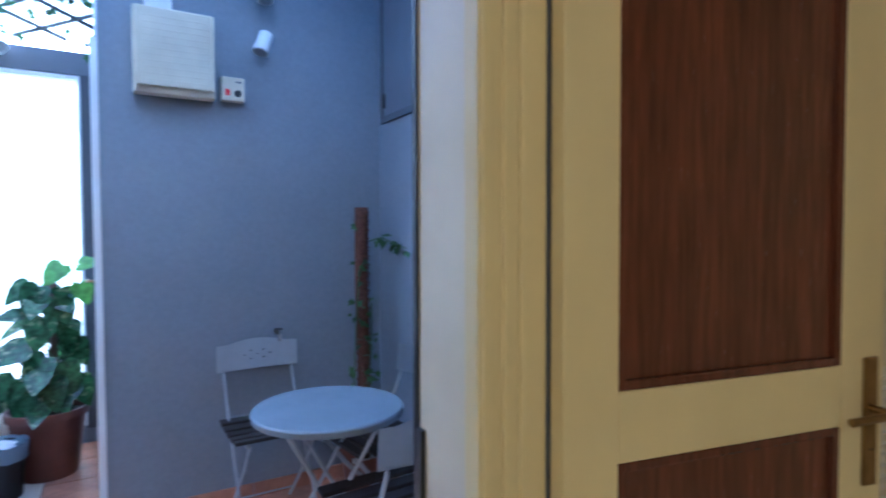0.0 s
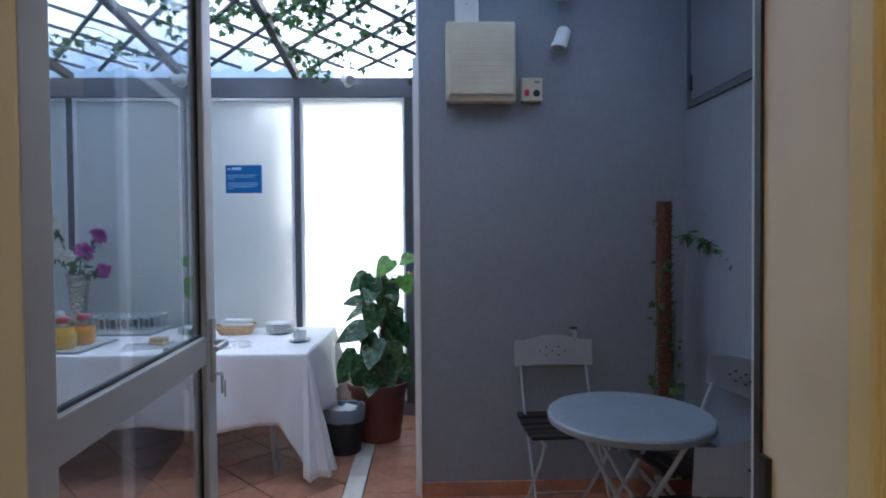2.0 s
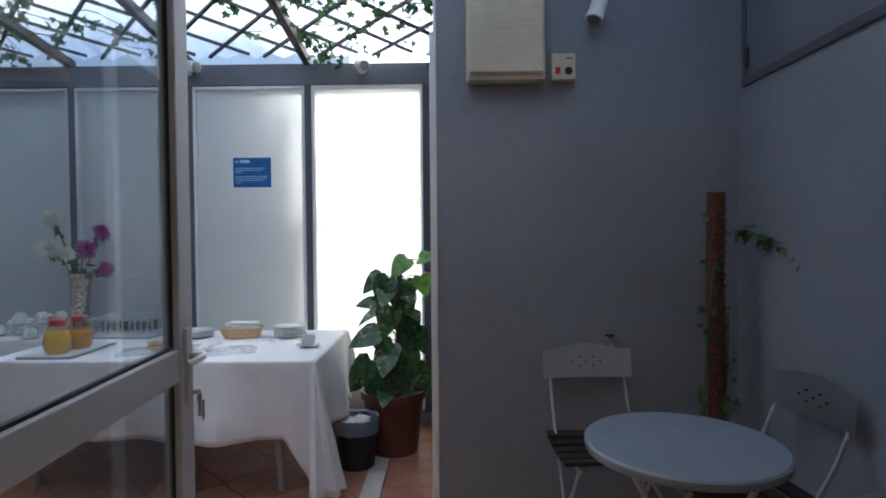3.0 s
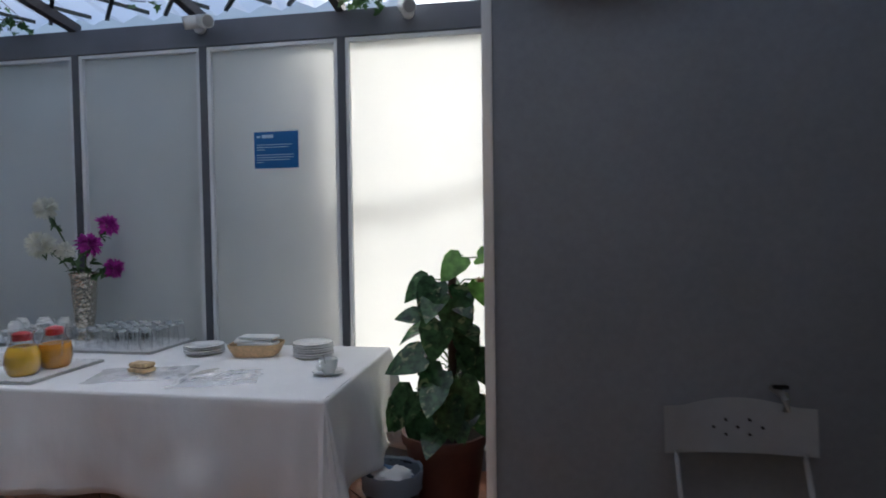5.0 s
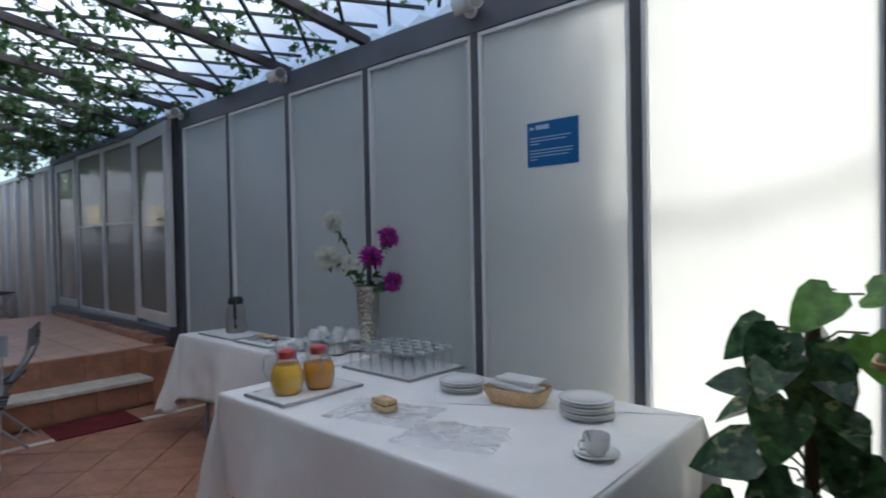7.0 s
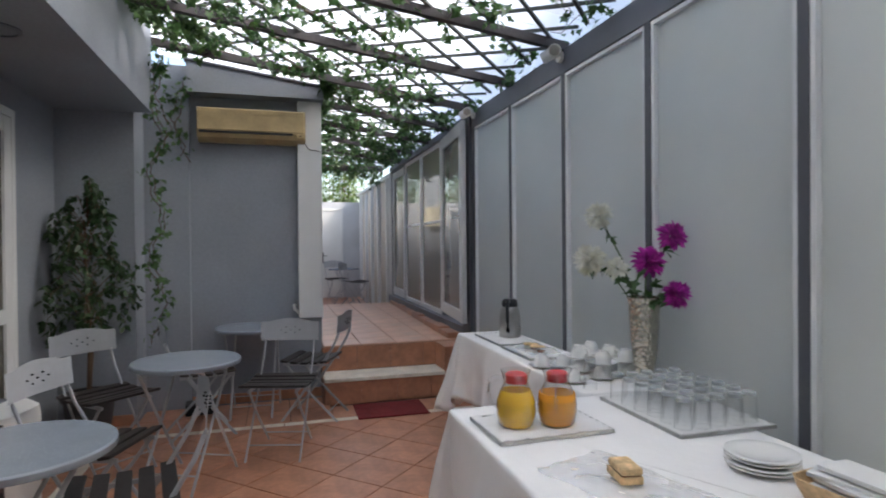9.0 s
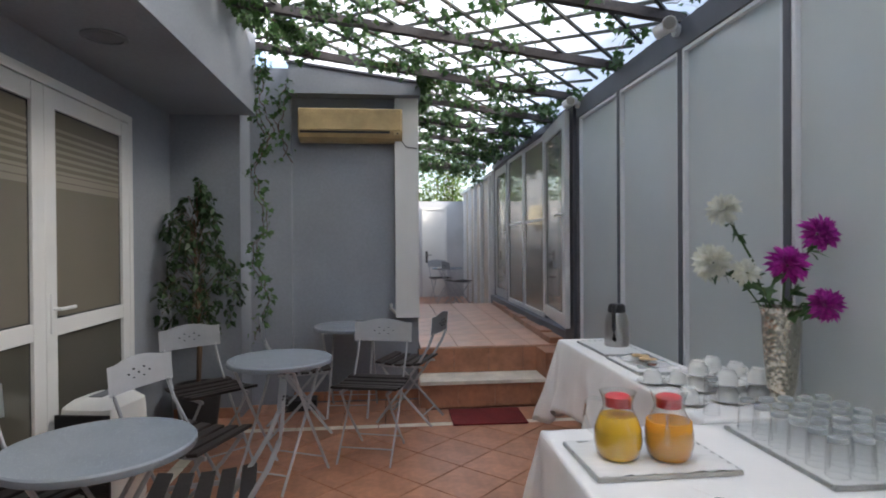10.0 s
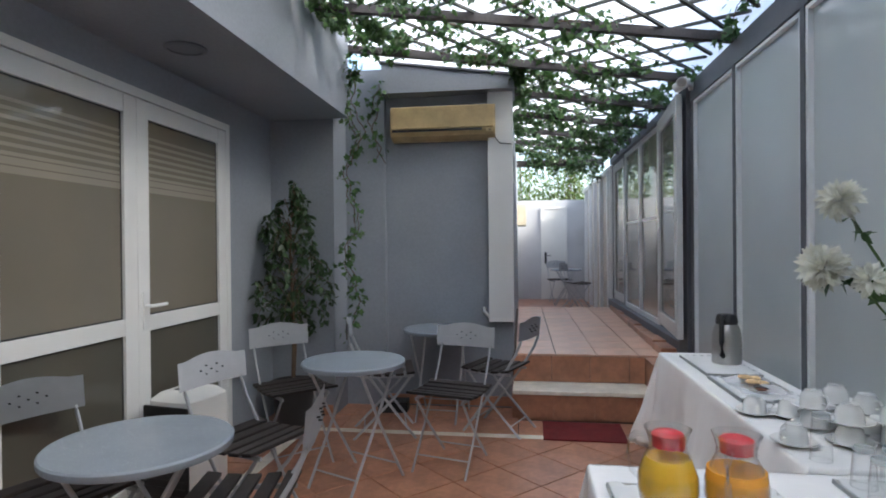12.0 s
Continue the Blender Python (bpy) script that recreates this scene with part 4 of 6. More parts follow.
def tray(m, label, w, d, doily=True, seed=1):
    t = thing("serving_tray", label, "tray", m)
    bm = bmesh.new()
    n = 0.009
    box(bm, -w / 2, -d / 2, 0, w / 2, d / 2, 0.005, 0.002)
    for a in ((-w / 2, -d / 2, 0.004, w / 2, -d / 2 + n, 0.013), (-w / 2, d / 2 - n, 0.004, w / 2, d / 2, 0.013), (-w / 2, -d / 2 + n, 0.004, -w / 2 + n, d / 2 - n, 0.013), (w / 2 - n, -d / 2 + n, 0.004, w / 2, d / 2 - n, 0.013)):
        box(bm, *a, 0.004)
    part("rim", bm, SILVER, t)
    if doily:
        rng = random.Random(seed)
        db = bmesh.new()
        nx, ny = 26, 18
        g = [[db.verts.new(((i / nx - 0.5) * (w - 0.012), (j / ny - 0.5) * (d - 0.012),
                            0.0075 + rng.uniform(0, 0.003) + (0.004 + 0.003 * math.sin(i * 1.7 + j * 2.1) if i in (0, nx) or j in (0, ny) else 0))) for j in range(ny + 1)] for i in range(nx + 1)]
        for i in range(nx):
            for j in range(ny):
                db.faces.new((g[i][j], g[i + 1][j], g[i + 1][j + 1], g[i][j + 1])).smooth = True
        part("paper_doily", db, PAPER, t, "crumpled white paper doily")
    return t


tray(pose(-1.565, 3.70, TZ + 0.002, 0, 0, 1), "silver tray with a paper doily under two jugs", 0.29, 0.42, seed=2)
tray(pose(-1.545, 4.275, TZ + 0.002, 0, 0, -1), "silver tray with a ruffled doily under tumblers", 0.50, 0.39, seed=5)
tray(pose(-3.28, 4.28, TZ + 0.002), "small silver tray under the thermos jug", 0.48, 0.26, seed=7)
tray(pose(-2.79, 4.27, TZ + 0.002), "silver tray with wrapped biscuits", 0.42, 0.26, seed=9)


def jug(m, label, juice, level):
    j = thing("juice_jug", label, "jug", m)
    prof = [(0.0, 0.0), (0.050, 0.0), (0.062, 0.012), (0.070, 0.05), (0.068, 0.085), (0.055, 0.122), (0.044, 0.145), (0.043, 0.160), (0.048, 0.180), (0.054, 0.194)]
    part("glass_body", L(prof + [(0.052, 0.194), (0.046, 0.180), (0.041, 0.160), (0.042, 0.145), (0.053, 0.121), (0.066, 0.085), (0.068, 0.05), (0.060, 0.014), (0.0, 0.006)], 40), THIN_GLASS, j)
    fill = [(0.0, 0.008)] + [(r - 0.0024, z + 0.002) for r, z in prof[1:] if z + 0.002 < level]
    part("juice", L(fill + [(fill[-1][0] - 0.002, level), (0.0, level)], 40), juice, j, "cloudy orange juice")
    lid = part("lid", L([(0.0, 0.150), (0.035, 0.150), (0.035, 0.170), (0.037, 0.174), (0.037, 0.180), (0.031, 0.185), (0.016, 0.189), (0.0, 0.190)], 32), RED, j, "bright red plastic lid")
    part("spout", B(0.022, -0.014, 0.146, 0.0380, 0.014, 0.176, 0.004), RED, lid)
    part("handle", T([(-0.046, 0, 0.165), (-0.075, 0, 0.168), (-0.094, 0, 0.150), (-0.096, 0, 0.11), (-0.086, 0, 0.075), (-0.068, 0, 0.062)], 0.0075, 8), THIN_GLASS, j)
    return j


jug(pose(-1.568, 3.612, TZ + 0.012, 0, 0, 60), "round glass jug of yellow orange juice, red lid", JUICE_Y, 0.126)
jug(pose(-1.543, 3.757, TZ + 0.012, 0, 0, 150), "round glass jug of peach juice, red lid", JUICE_O, 0.112)


def tumbler(m, label, h=0.104, r=0.030):
    g = thing("tumbler", label, "glass", m, group="tumblers on the buffet")
    part("glass_body", L([(r * 0.80, h - 0.012), (r * 0.93, h * 0.5), (r, 0.0), (r - 0.002, 0.0), (r - 0.0022, 0.003)], 24), TUMBLER_GLASS, g)
    part("base", L([(0.0, h - 0.002), (r * 0.66, h - 0.002), (r * 0.72, h), (r * 0.79, h - 0.004), (r * 0.80, h - 0.012), (r * 0.6, h - 0.015), (0.0, h - 0.015)], 24), THICK_GLASS, g, "thick pale glass base")
    return g


first = tumbler(pose(-1.745, 4.135, TZ + 0.016), "clear tumbler upside down on the doily")
for i in range(6):
    for j in range(5):
        if i + j:
            copy_thing(first, pose(-1.745 + i * 0.078 + 0.005 * math.sin(j * 3 + i), 4.135 + j * 0.069 + 0.004 * math.sin(i * 5), TZ + 0.016, 0, 0, 20 * i))
tagged(tumbler(pose(-1.965, 4.14, TZ + 0.002), "tall clear glass upside down on the cloth", 0.14, 0.030), group="")


def plates(m, label, count, r=0.095):
    p = thing("plate_stack", label, "plates", m)
    for k in range(count):
        z = k * 0.0115
        part("plate", L([(0.0, z + 0.001), (r * 0.56, z), (r * 0.62, z + 0.003), (r - 0.004, z + 0.0095), (r, z + 0.011), (r, z + 0.0145), (r - 0.004, z + 0.016), (r * 0.66, z + 0.0095), (r * 0.58, z + 0.0065), (0.0, z + 0.006)], 48, (0.003 * math.sin(k * 2.4), 0.003 * math.cos(k * 3.1), 0)), PORCELAIN, p)
    return p


plates(pose(-1.035, 4.135, TZ + 0.002), "short stack of white porcelain plates", 4, 0.098)
plates(pose(-0.445, 4.13, TZ + 0.002), "stack of white plates beside the bread basket", 6, 0.098)


def cup(m, label, saucer=True, flip=False, spoon=False):
    c = thing("coffee_cup", label, "cup", m, group="" if spoon else "coffee cups")
    z0 = 0.0
    if saucer:
        part("saucer", L([(0.0, 0.003), (0.032, 0.0), (0.038, 0.003), (0.068, 0.013), (0.067, 0.016), (0.036, 0.006), (0.0, 0.006)], 36), PORCELAIN, c)
        z0 = 0.007
    prof = [(0.0, 0.004), (0.019, 0.004), (0.020, 0.0), (0.025, 0.0), (0.026, 0.006), (0.034, 0.014), (0.0385, 0.028), (0.0405, 0.059), (0.038, 0.059), (0.036, 0.029), (0.031, 0.016), (0.022, 0.009), (0.0, 0.008)]
    if flip:
        prof = [(r, 0.059 - z) for r, z in prof]
    body = part("cup_body", L(prof, 36, (0, 0, z0)), PORCELAIN, c)
    part("handle", T([(0.038, 0, z0 + 0.046), (0.056, 0, z0 + 0.046), (0.062, 0, z0 + 0.034), (0.054, 0, z0 + 0.020), (0.034, 0, z0 + 0.018)], 0.004, 8), PORCELAIN, body)
    if spoon:
        part("spoon", T([(0.02, 0.01, z0 + 0.02), (0.05, 0.03, z0 + 0.085)], 0.0028, 6), STEEL, c)
    return c


cup(pose(-0.245, 3.80, TZ + 0.002, 0, 0, -120), "white coffee cup on its saucer with a spoon", spoon=True)
c1 = cup(pose(-2.43, 4.135, TZ + 0.002, 0, 0, 70), "white coffee cup set upside down on its saucer", True, True)
for x, y, turn in ((-2.40, 4.245, 160), (-2.10, 4.125, -60)):
    copy_thing(c1, pose(x, y, TZ + 0.002, 0, 0, turn))
c2 = tagged(copy_thing(c1, pose(-2.285, 4.27, TZ + 0.002, 0, 0, 200)), "upside-down white cup at the foot of a stack")
for n, (x, y) in enumerate(((-2.36, 4.38), (-2.11, 4.295), (-2.24, 4.415), (-2.115, 4.43))):
    copy_thing(c2, pose(x, y, TZ + 0.002, 0, 0, 75 + 83 * n))
for n, (x, y) in enumerate(((-2.285, 4.27), (-2.36, 4.38), (-2.11, 4.295), (-2.24, 4.415), (-2.115, 4.43))):
    tagged(copy_thing(c2, pose(x + 0.004, y - 0.003, TZ + 0.0682, 0, 0, 20 + 117 * n)), "upside-down white cup and saucer stacked on another cup")

# bread basket with napkins
basket = thing("bread_basket", "straw basket holding folded white napkins", "basket", pose(-0.745, 4.13, TZ + 0.002, 0, 0, 8))
bm = bmesh.new()
rings = []
for s, z in ((0.78, 0.0), (0.88, 0.02), (0.98, 0.045), (1.02, 0.062), (0.98, 0.062), (0.86, 0.022), (0.76, 0.006)):
    rings.append([bm.verts.new((0.125 * s * max(-1, min(1, 1.25 * math.cos(a * math.tau / 32))), 0.085 * s * max(-1, min(1, 1.25 * math.sin(a * math.tau / 32))), z + 0.0015 * (a % 2))) for a in range(32)])
for a, b in zip(rings, rings[1:]):
    for k in range(32):
        bm.faces.new((a[k], a[(k + 1) % 32], b[(k + 1) % 32], b[k])).smooth = True
bm.faces.new(rings[0])
bm.faces.new(rings[-1])
part("basket_body", bm, WICKER, basket)
for k, (x, y, a) in enumerate(((0.0, 0.0, 4), (0.012, -0.008, -6), (-0.014, 0.006, 10), (0.01, 0.012, -2))):
    part("napkin", B(-0.088, -0.055, 0, 0.088, 0.055, 0.012, 0.003, m=pose(x, y, 0.042 + k * 0.0135, 2 * (-1) ** k, 1.5, a)), PAPER, basket, "folded white paper napkin")

# wrapped pastry and the bag with tongs
def crumple(bm, w, d, h, seed, nx=30, ny=24):
    """A crumpled sheet: soft swells, sharper creases, an uneven outline, edges lying down."""
    g = []
    off = Vector((seed * 3.7, seed * 1.9, seed * 0.8))
    for i in range(nx + 1):
        row = []
        for j in range(ny + 1):
            u, v = i / nx - 0.5, j / ny - 0.5
            e = min(1.0, 5 * min(0.5 - abs(u), 0.5 - abs(v)))
            p = Vector((u * w, v * d, 0))
            swell = 0.5 + 0.5 * noise.noise(p * 11 + off)
            crease = 1 - abs(noise.noise(p * 24 + off * 2)) * 2.2
            rim = 1 + 0.16 * noise.noise(Vector((u * 4, v * 4, seed)))
            row.append(bm.verts.new((p.x * rim, p.y * rim, 0.002 + h * (0.25 + 0.75 * e) * max(0.04, 0.55 * swell + 0.45 * crease * swell))))
        g.append(row)
    for i in range(nx):
        for j in range(ny):
            bm.faces.new((g[i][j], g[i + 1][j], g[i + 1][j + 1], g[i][j + 1])).smooth = True
    return bm


wrap = thing("pastry_bag", "clear plastic wrapping lying open with a pastry", "packaging", pose(-1.06, 3.70, TZ + 0.002, 0, 0, 15))
part("film", crumple(bmesh.new(), 0.40, 0.26, 0.018, 4), FILM, wrap)
bun = thing("pastry", "golden filled pastry on clear wrapping", "pastry", pose(-1.07, 3.71, TZ + 0.012, 0, 0, -10))
part("crust", box(B(-0.05, -0.032, 0, 0.05, 0.032, 0.022, 0.008), -0.046, -0.030, 0.024, 0.05, 0.03, 0.044, 0.009), BREAD, bun)
part("filling", B(-0.04, -0.027, 0.018, 0.044, 0.027, 0.028, 0.003), WOOD, bun)
bag = thing("pastry_bag", "crumpled clear bag with steel tongs on the cloth", "packaging", pose(-0.68, 3.66, TZ + 0.002, 0, 0, 20))
part("film", crumple(bmesh.new(), 0.34, 0.24, 0.034, 11), FILM, bag)
tongs = thing("serving_tongs", "small steel tongs on the crumpled bag", "tongs", pose(-0.72, 3.63, TZ + 0.04, 0, 0, 70))
part("arm", T([(-0.07, 0.006, 0.0), (0.0, 0.012, 0.004), (0.07, 0.004, 0.0)], 0.004, 6, flat=0.5), STEEL, tongs)
part("arm", T([(-0.07, -0.006, 0.0), (0.0, -0.012, 0.004), (0.07, -0.004, 0.0)], 0.004, 6, flat=0.5), STEEL, tongs)
biscuits = thing("biscuit_packet", "clear packets of biscuits on the silver tray", "packaging", pose(-2.80, 4.27, TZ + 0.016))
part("film", crumple(bmesh.new(), 0.30, 0.20, 0.05, 21, 12, 8), FILM, biscuits)
for k in range(7):
    part("biscuit", L([(0.0, 0.0), (0.026, 0.001), (0.028, 0.006), (0.022, 0.011), (0.0, 0.012)], 14, (-0.09 + 0.03 * k, 0.03 * math.sin(k * 2.1), 0.006 + 0.012 * (k % 3))), WOOD if k % 3 == 0 else BREAD, biscuits)

# thermos
th = thing("thermos_jug", "brushed steel thermos jug with a black top", "thermos", pose(-3.33, 4.34, TZ + 0.012, 0, 0, -32))
part("body", L([(0.0, 0.0), (0.058, 0.0), (0.061, 0.006), (0.060, 0.12), (0.052, 0.155), (0.043, 0.172), (0.0, 0.172)], 36), STEEL, th)
top = part("lid", L([(0.0, 0.170), (0.043, 0.170), (0.045, 0.182), (0.042, 0.205), (0.034, 0.214), (0.0, 0.216)], 28), BLACK, th)
part("spout", B(-0.062, -0.014, 0.178, -0.036, 0.014, 0.206, 0.006), BLACK, top)
part("handle", T([(0.036, 0, 0.205), (0.070, 0, 0.207), (0.086, 0, 0.185), (0.086, 0, 0.10), (0.078, 0, 0.045), (0.060, 0, 0.04)], 0.010, 8, flat=1.3), BLACK, th)

for o in th.children_recursive:
    o.data.transform(Matrix.Diagonal((1.2, 1.2, 1.2, 1)))

# vase with chrysanthemums
vase = thing("flower_vase", "tall hammered silver vase of chrysanthemums", "vase", pose(-1.972, 4.425, TZ + 0.002))
part("vase_body", L([(0.0, 0.0), (0.046, 0.0), (0.048, 0.012), (0.038, 0.030), (0.036, 0.045), (0.050, 0.10), (0.060, 0.20), (0.066, 0.30), (0.068, 0.36), (0.074, 0.385), (0.078, 0.395), (0.073, 0.397), (0.064, 0.36), (0.055, 0.20), (0.03, 0.06), (0.0, 0.05)], 48), HAMMERED, vase)


def chrysanthemum(parent, at, out, r, material, count, seed):
    """A bloom of many narrow petals round a point, facing out."""
    lv = Leaves(seed)
    out = Vector(out).normalized()
    a = out.orthogonal().normalized()
    b = out.cross(a)
    for k in range(count):
        f = (k + 0.5) / count
        tilt = math.acos(1 - 1.45 * f)
        phi = k * 2.39996 + lv.rng.uniform(-0.2, 0.2)
        way = out * math.cos(tilt) + (a * math.cos(phi) + b * math.sin(phi)) * math.sin(tilt)
        lv.add(Vector(at) + way * r * 0.15, way, out, r * lv.rng.uniform(0.75, 1.05), "petal", lv.rng.uniform(-0.25, 0.35), 0.9)
    return leaf_part("flower_head", lv, material, parent, "shaggy purple bloom" if material is PURPLE else "shaggy ivory-white bloom")


rim = Vector((0, 0, 0.37))
lv = Leaves(77)
for k, (x, y, z, r, mt, n) in enumerate(((-0.04, -0.205, 0.765, 0.062, IVORY, 110), (-0.03, -0.255, 0.565, 0.072, IVORY, 130), (0.03, -0.16, 0.53, 0.05, IVORY, 70),
                                         (0.11, 0.062, 0.670, 0.066, PURPLE, 110), (0.05, -0.015, 0.555, 0.070, PURPLE, 120), (0.14, 0.062, 0.415, 0.062, PURPLE, 100))):
    head = Vector((x, y, z))
    chrysanthemum(vase, head, (0.35 + x, y * 2.0, 0.25), r, mt, n, 30 + k)
    mid = rim.lerp(head, 0.5) + Vector((0, 0, 0.03 - abs(y) * 0.12))
    part("stem", T([(0.01 * k - 0.02, y * 0.1, 0.10), (x * 0.2, y * 0.22, 0.37), mid, head], 0.0042, 6), STEM_GREEN, vase)
    for f in (0.25, 0.5, 0.75):
        p = (rim if f < 0.5 else mid).lerp(head, f)
        lv.scatter(p, 0.075, "ivy", 0.0)
        lv.scatter(p, 0.06, "oval", 0.1)
leaf_part("foliage", lv, IVY, vase)

# blue notice on the frosted pane
sign = thing("notice", "blue printed notice with white border on frosted glass", "notice", pose(-0.812, PY - 0.002, 1.80))
part("sheet", B(-0.147, -0.0022, -0.116, 0.144, -0.001, 0.117), PAPER, sign)
part("print", B(-0.133, -0.0034, -0.104, 0.134, -0.0024, 0.104), BLUE, sign)
bars = [(-0.085, 0.068, 0.07, 0.020), (-0.118, 0.070, 0.022, 0.012)]
bars += [(-0.118, 0.028, 0.215, 0.004), (-0.118, 0.014, 0.19, 0.004), (-0.118, 0.000, 0.05, 0.004), (-0.118, -0.030, 0.225, 0.004), (-0.118, -0.044, 0.222, 0.004), (-0.118, -0.058, 0.20, 0.004), (-0.118, -0.072, 0.04, 0.004)]
for x, z, w, hgt in bars:
    part("printed_line", B(x, -0.0042, z, x + w, -0.0036, z + hgt), INK, sign)

# ======== plants and bins ========
def plant_pot(parent, r, h, material, rim=0.02):
    pot = part("pot", L([(0.0, 0.0), (r * 0.72, 0.0), (r * 0.92, h - 0.05), (r * 0.93, h - 0.045), (r, h - 0.045), (r + 0.004, h - 0.02), (r, h), (r - 0.014, h), (r - 0.016, h - 0.05), (0.0, h - 0.05)], 40), material, parent)
    bm = bmesh.new()
    lathe(bm, [(0.0, h - 0.032), (r * 0.4, h - 0.036), (r - 0.016, h - 0.045)], 24)
    for v in bm.verts:
        v.co.z += 0.012 * noise.noise(v.co * 30)
    part("soil", bm, SOIL, pot)
    return pot


pothos = thing("potted_pothos", "large variegated pothos in a terracotta-coloured pot", "plant", pose(0.215, 4.10, 0))
plant_pot(pothos, 0.205, 0.385, POT)
rng = random.Random(14)
part("coir_pole", T([(0.03, 0.02, 0.33), (0.035, 0.02, 0.70), (0.04, 0.025, 1.16)], 0.020, 10), STEM, pothos, "dark thin support pole")
lv, young = Leaves(5), Leaves(6)


def pothos_leaf(lv, tip, way, up, size, droop):
    root = Vector((0.035, 0.02, max(0.36, tip[2] - 0.07)))
    tip = Vector(tip)
    part("leaf_stalk", T([root, root.lerp(tip, 0.5) + Vector((0, 0, 0.03)), tip], 0.0035, 5), STEM_GREEN, pothos)
    lv.add(tip, way, up, size, "heart", droop, 0.14)


for k in range(30):
    f = (k + rng.random()) / 30
    a = rng.uniform(0, math.tau)
    z = 0.42 + 0.70 * f
    reach = (0.20 - 0.11 * f) * rng.uniform(0.3, 1.0)
    tip = Vector((min(0.20, 0.035 + math.cos(a) * reach), 0.02 + math.sin(a) * reach, z))
    way = Vector((math.cos(a), math.sin(a) - 0.3, rng.uniform(-1.1, -0.2)))
    if tip.x > 0.1:
        way.x = -abs(way.x) * 0.2
    pothos_leaf(lv, tip, way, (rng.uniform(-0.3, 0.3), rng.uniform(-1.0, 0.0), 0.8), rng.uniform(0.11, 0.17), rng.uniform(0.15, 0.5))
# the large leaves that hang towards the patio
for tip, way, size, droop in (((-0.01, -0.08, 1.10), (-0.3, -0.25, -0.5), 0.19, 0.4), ((0.07, -0.09, 1.02), (0.05, -0.3, -0.7), 0.20, 0.3), ((0.0, -0.11, 0.93), (-0.2, -0.3, -0.8), 0.20, 0.35),
                              ((-0.06, -0.03, 1.10), (-0.7, -0.15, -0.35), 0.16, 0.5), ((-0.10, -0.05, 0.93), (-0.8, -0.2, 0.12), 0.12, 0.45), ((0.10, -0.07, 0.86), (0.3, -0.3, -0.6), 0.15, 0.4),
                              ((-0.07, -0.08, 0.75), (-0.8, -0.25, -0.1), 0.20, 0.5), ((0.02, -0.10, 0.70), (-0.6, -0.35, -0.6), 0.21, 0.4), ((0.08, -0.10, 0.66), (0.25, -0.4, -0.8), 0.20, 0.35),
                              ((0.13, -0.04, 0.77), (0.35, -0.25, -0.5), 0.16, 0.5), ((-0.12, -0.10, 0.60), (-0.6, -0.3, -0.8), 0.22, 0.35), ((-0.06, -0.12, 0.56), (-0.35, -0.35, -0.8), 0.21, 0.3),
                              ((0.03, -0.13, 0.58), (0.1, -0.4, -0.6), 0.19, 0.4), ((-0.16, -0.06, 0.54), (-0.6, -0.2, -0.7), 0.19, 0.35), ((0.14, -0.08, 0.56), (0.3, -0.3, -0.5), 0.18, 0.4)):
    pothos_leaf(lv, tip, way, (rng.uniform(-0.2, 0.2), -0.9, 0.9), size, droop)
for tip, way, size in (((0.10, -0.03, 1.21), (-0.25, -0.2, -0.25), 0.16), ((0.16, -0.02, 1.20), (0.35, -0.25, 0.1), 0.13), ((0.17, -0.03, 1.10), (0.25, -0.3, -0.6), 0.14)):
    pothos_leaf(young, tip, way, (0, -0.9, 0.7), size, 0.3)
leaf_part("leaves", young, YOUNG_POTHOS, pothos, "bright green young leaves at the top")
leaf_part("leaves", lv, POTHOS, pothos, "large heart-shaped variegated green leaves")

bin_ = thing("waste_bin", "black waste bin with a pale blue liner", "bin", pose(0.015, 3.86, 0))
part("bin_body", L([(0.0, 0.0), (0.105, 0.0), (0.125, 0.275), (0.120, 0.275), (0.10, 0.01), (0.0, 0.01)], 36), BLACK, bin_)
bm = bmesh.new()
lathe(bm, [(0.108, 0.20), (0.121, 0.282), (0.134, 0.290), (0.136, 0.268), (0.132, 0.225), (0.133, 0.205)], 60)
for v in bm.verts:
    k = 1 + 0.03 * noise.noise(v.co * 40)
    v.co.x, v.co.y, v.co.z = v.co.x * k, v.co.y * k, v.co.z + 0.008 * noise.noise(v.co * 25 + Vector((3, 0, 0)))
part("bin_liner", bm, LINER, bin_, "translucent pale blue bin liner")
for k in range(6):
    a = k * 1.1
    litter = crumple(bmesh.new(), 0.11, 0.08, 0.04, 40 + k, 8, 6)
    bmesh.ops.transform(litter, matrix=pose(0.045 * math.cos(a), 0.045 * math.sin(a), 0.235 + 0.008 * k, 12 * math.sin(a), 10 * math.cos(a), 50 * k), verts=litter.verts)
    part("waste_paper", litter, PAPER if k != 2 else BLUE, bin_)

ficus = thing("potted_ficus", "weeping fig with dark leaves in a dark pot", "plant", pose(-4.30, 1.53, 0))
plant_pot(ficus, 0.175, 0.33, DARK_POT)
rng = random.Random(3)
part("trunk", T([(0, 0, 0.28), (0.01, 0.01, 0.6), (-0.01, 0.0, 1.0), (0.0, -0.02, 1.35)], 0.018, 8, 0.008), STEM, ficus)
part("trunk", T([(0.03, 0.01, 0.28), (-0.005, 0.02, 0.6), (0.015, 0.0, 1.0), (-0.01, -0.02, 1.55)], 0.013, 8, 0.006), STEM, ficus)
lv = Leaves(9)
tw = bmesh.new()
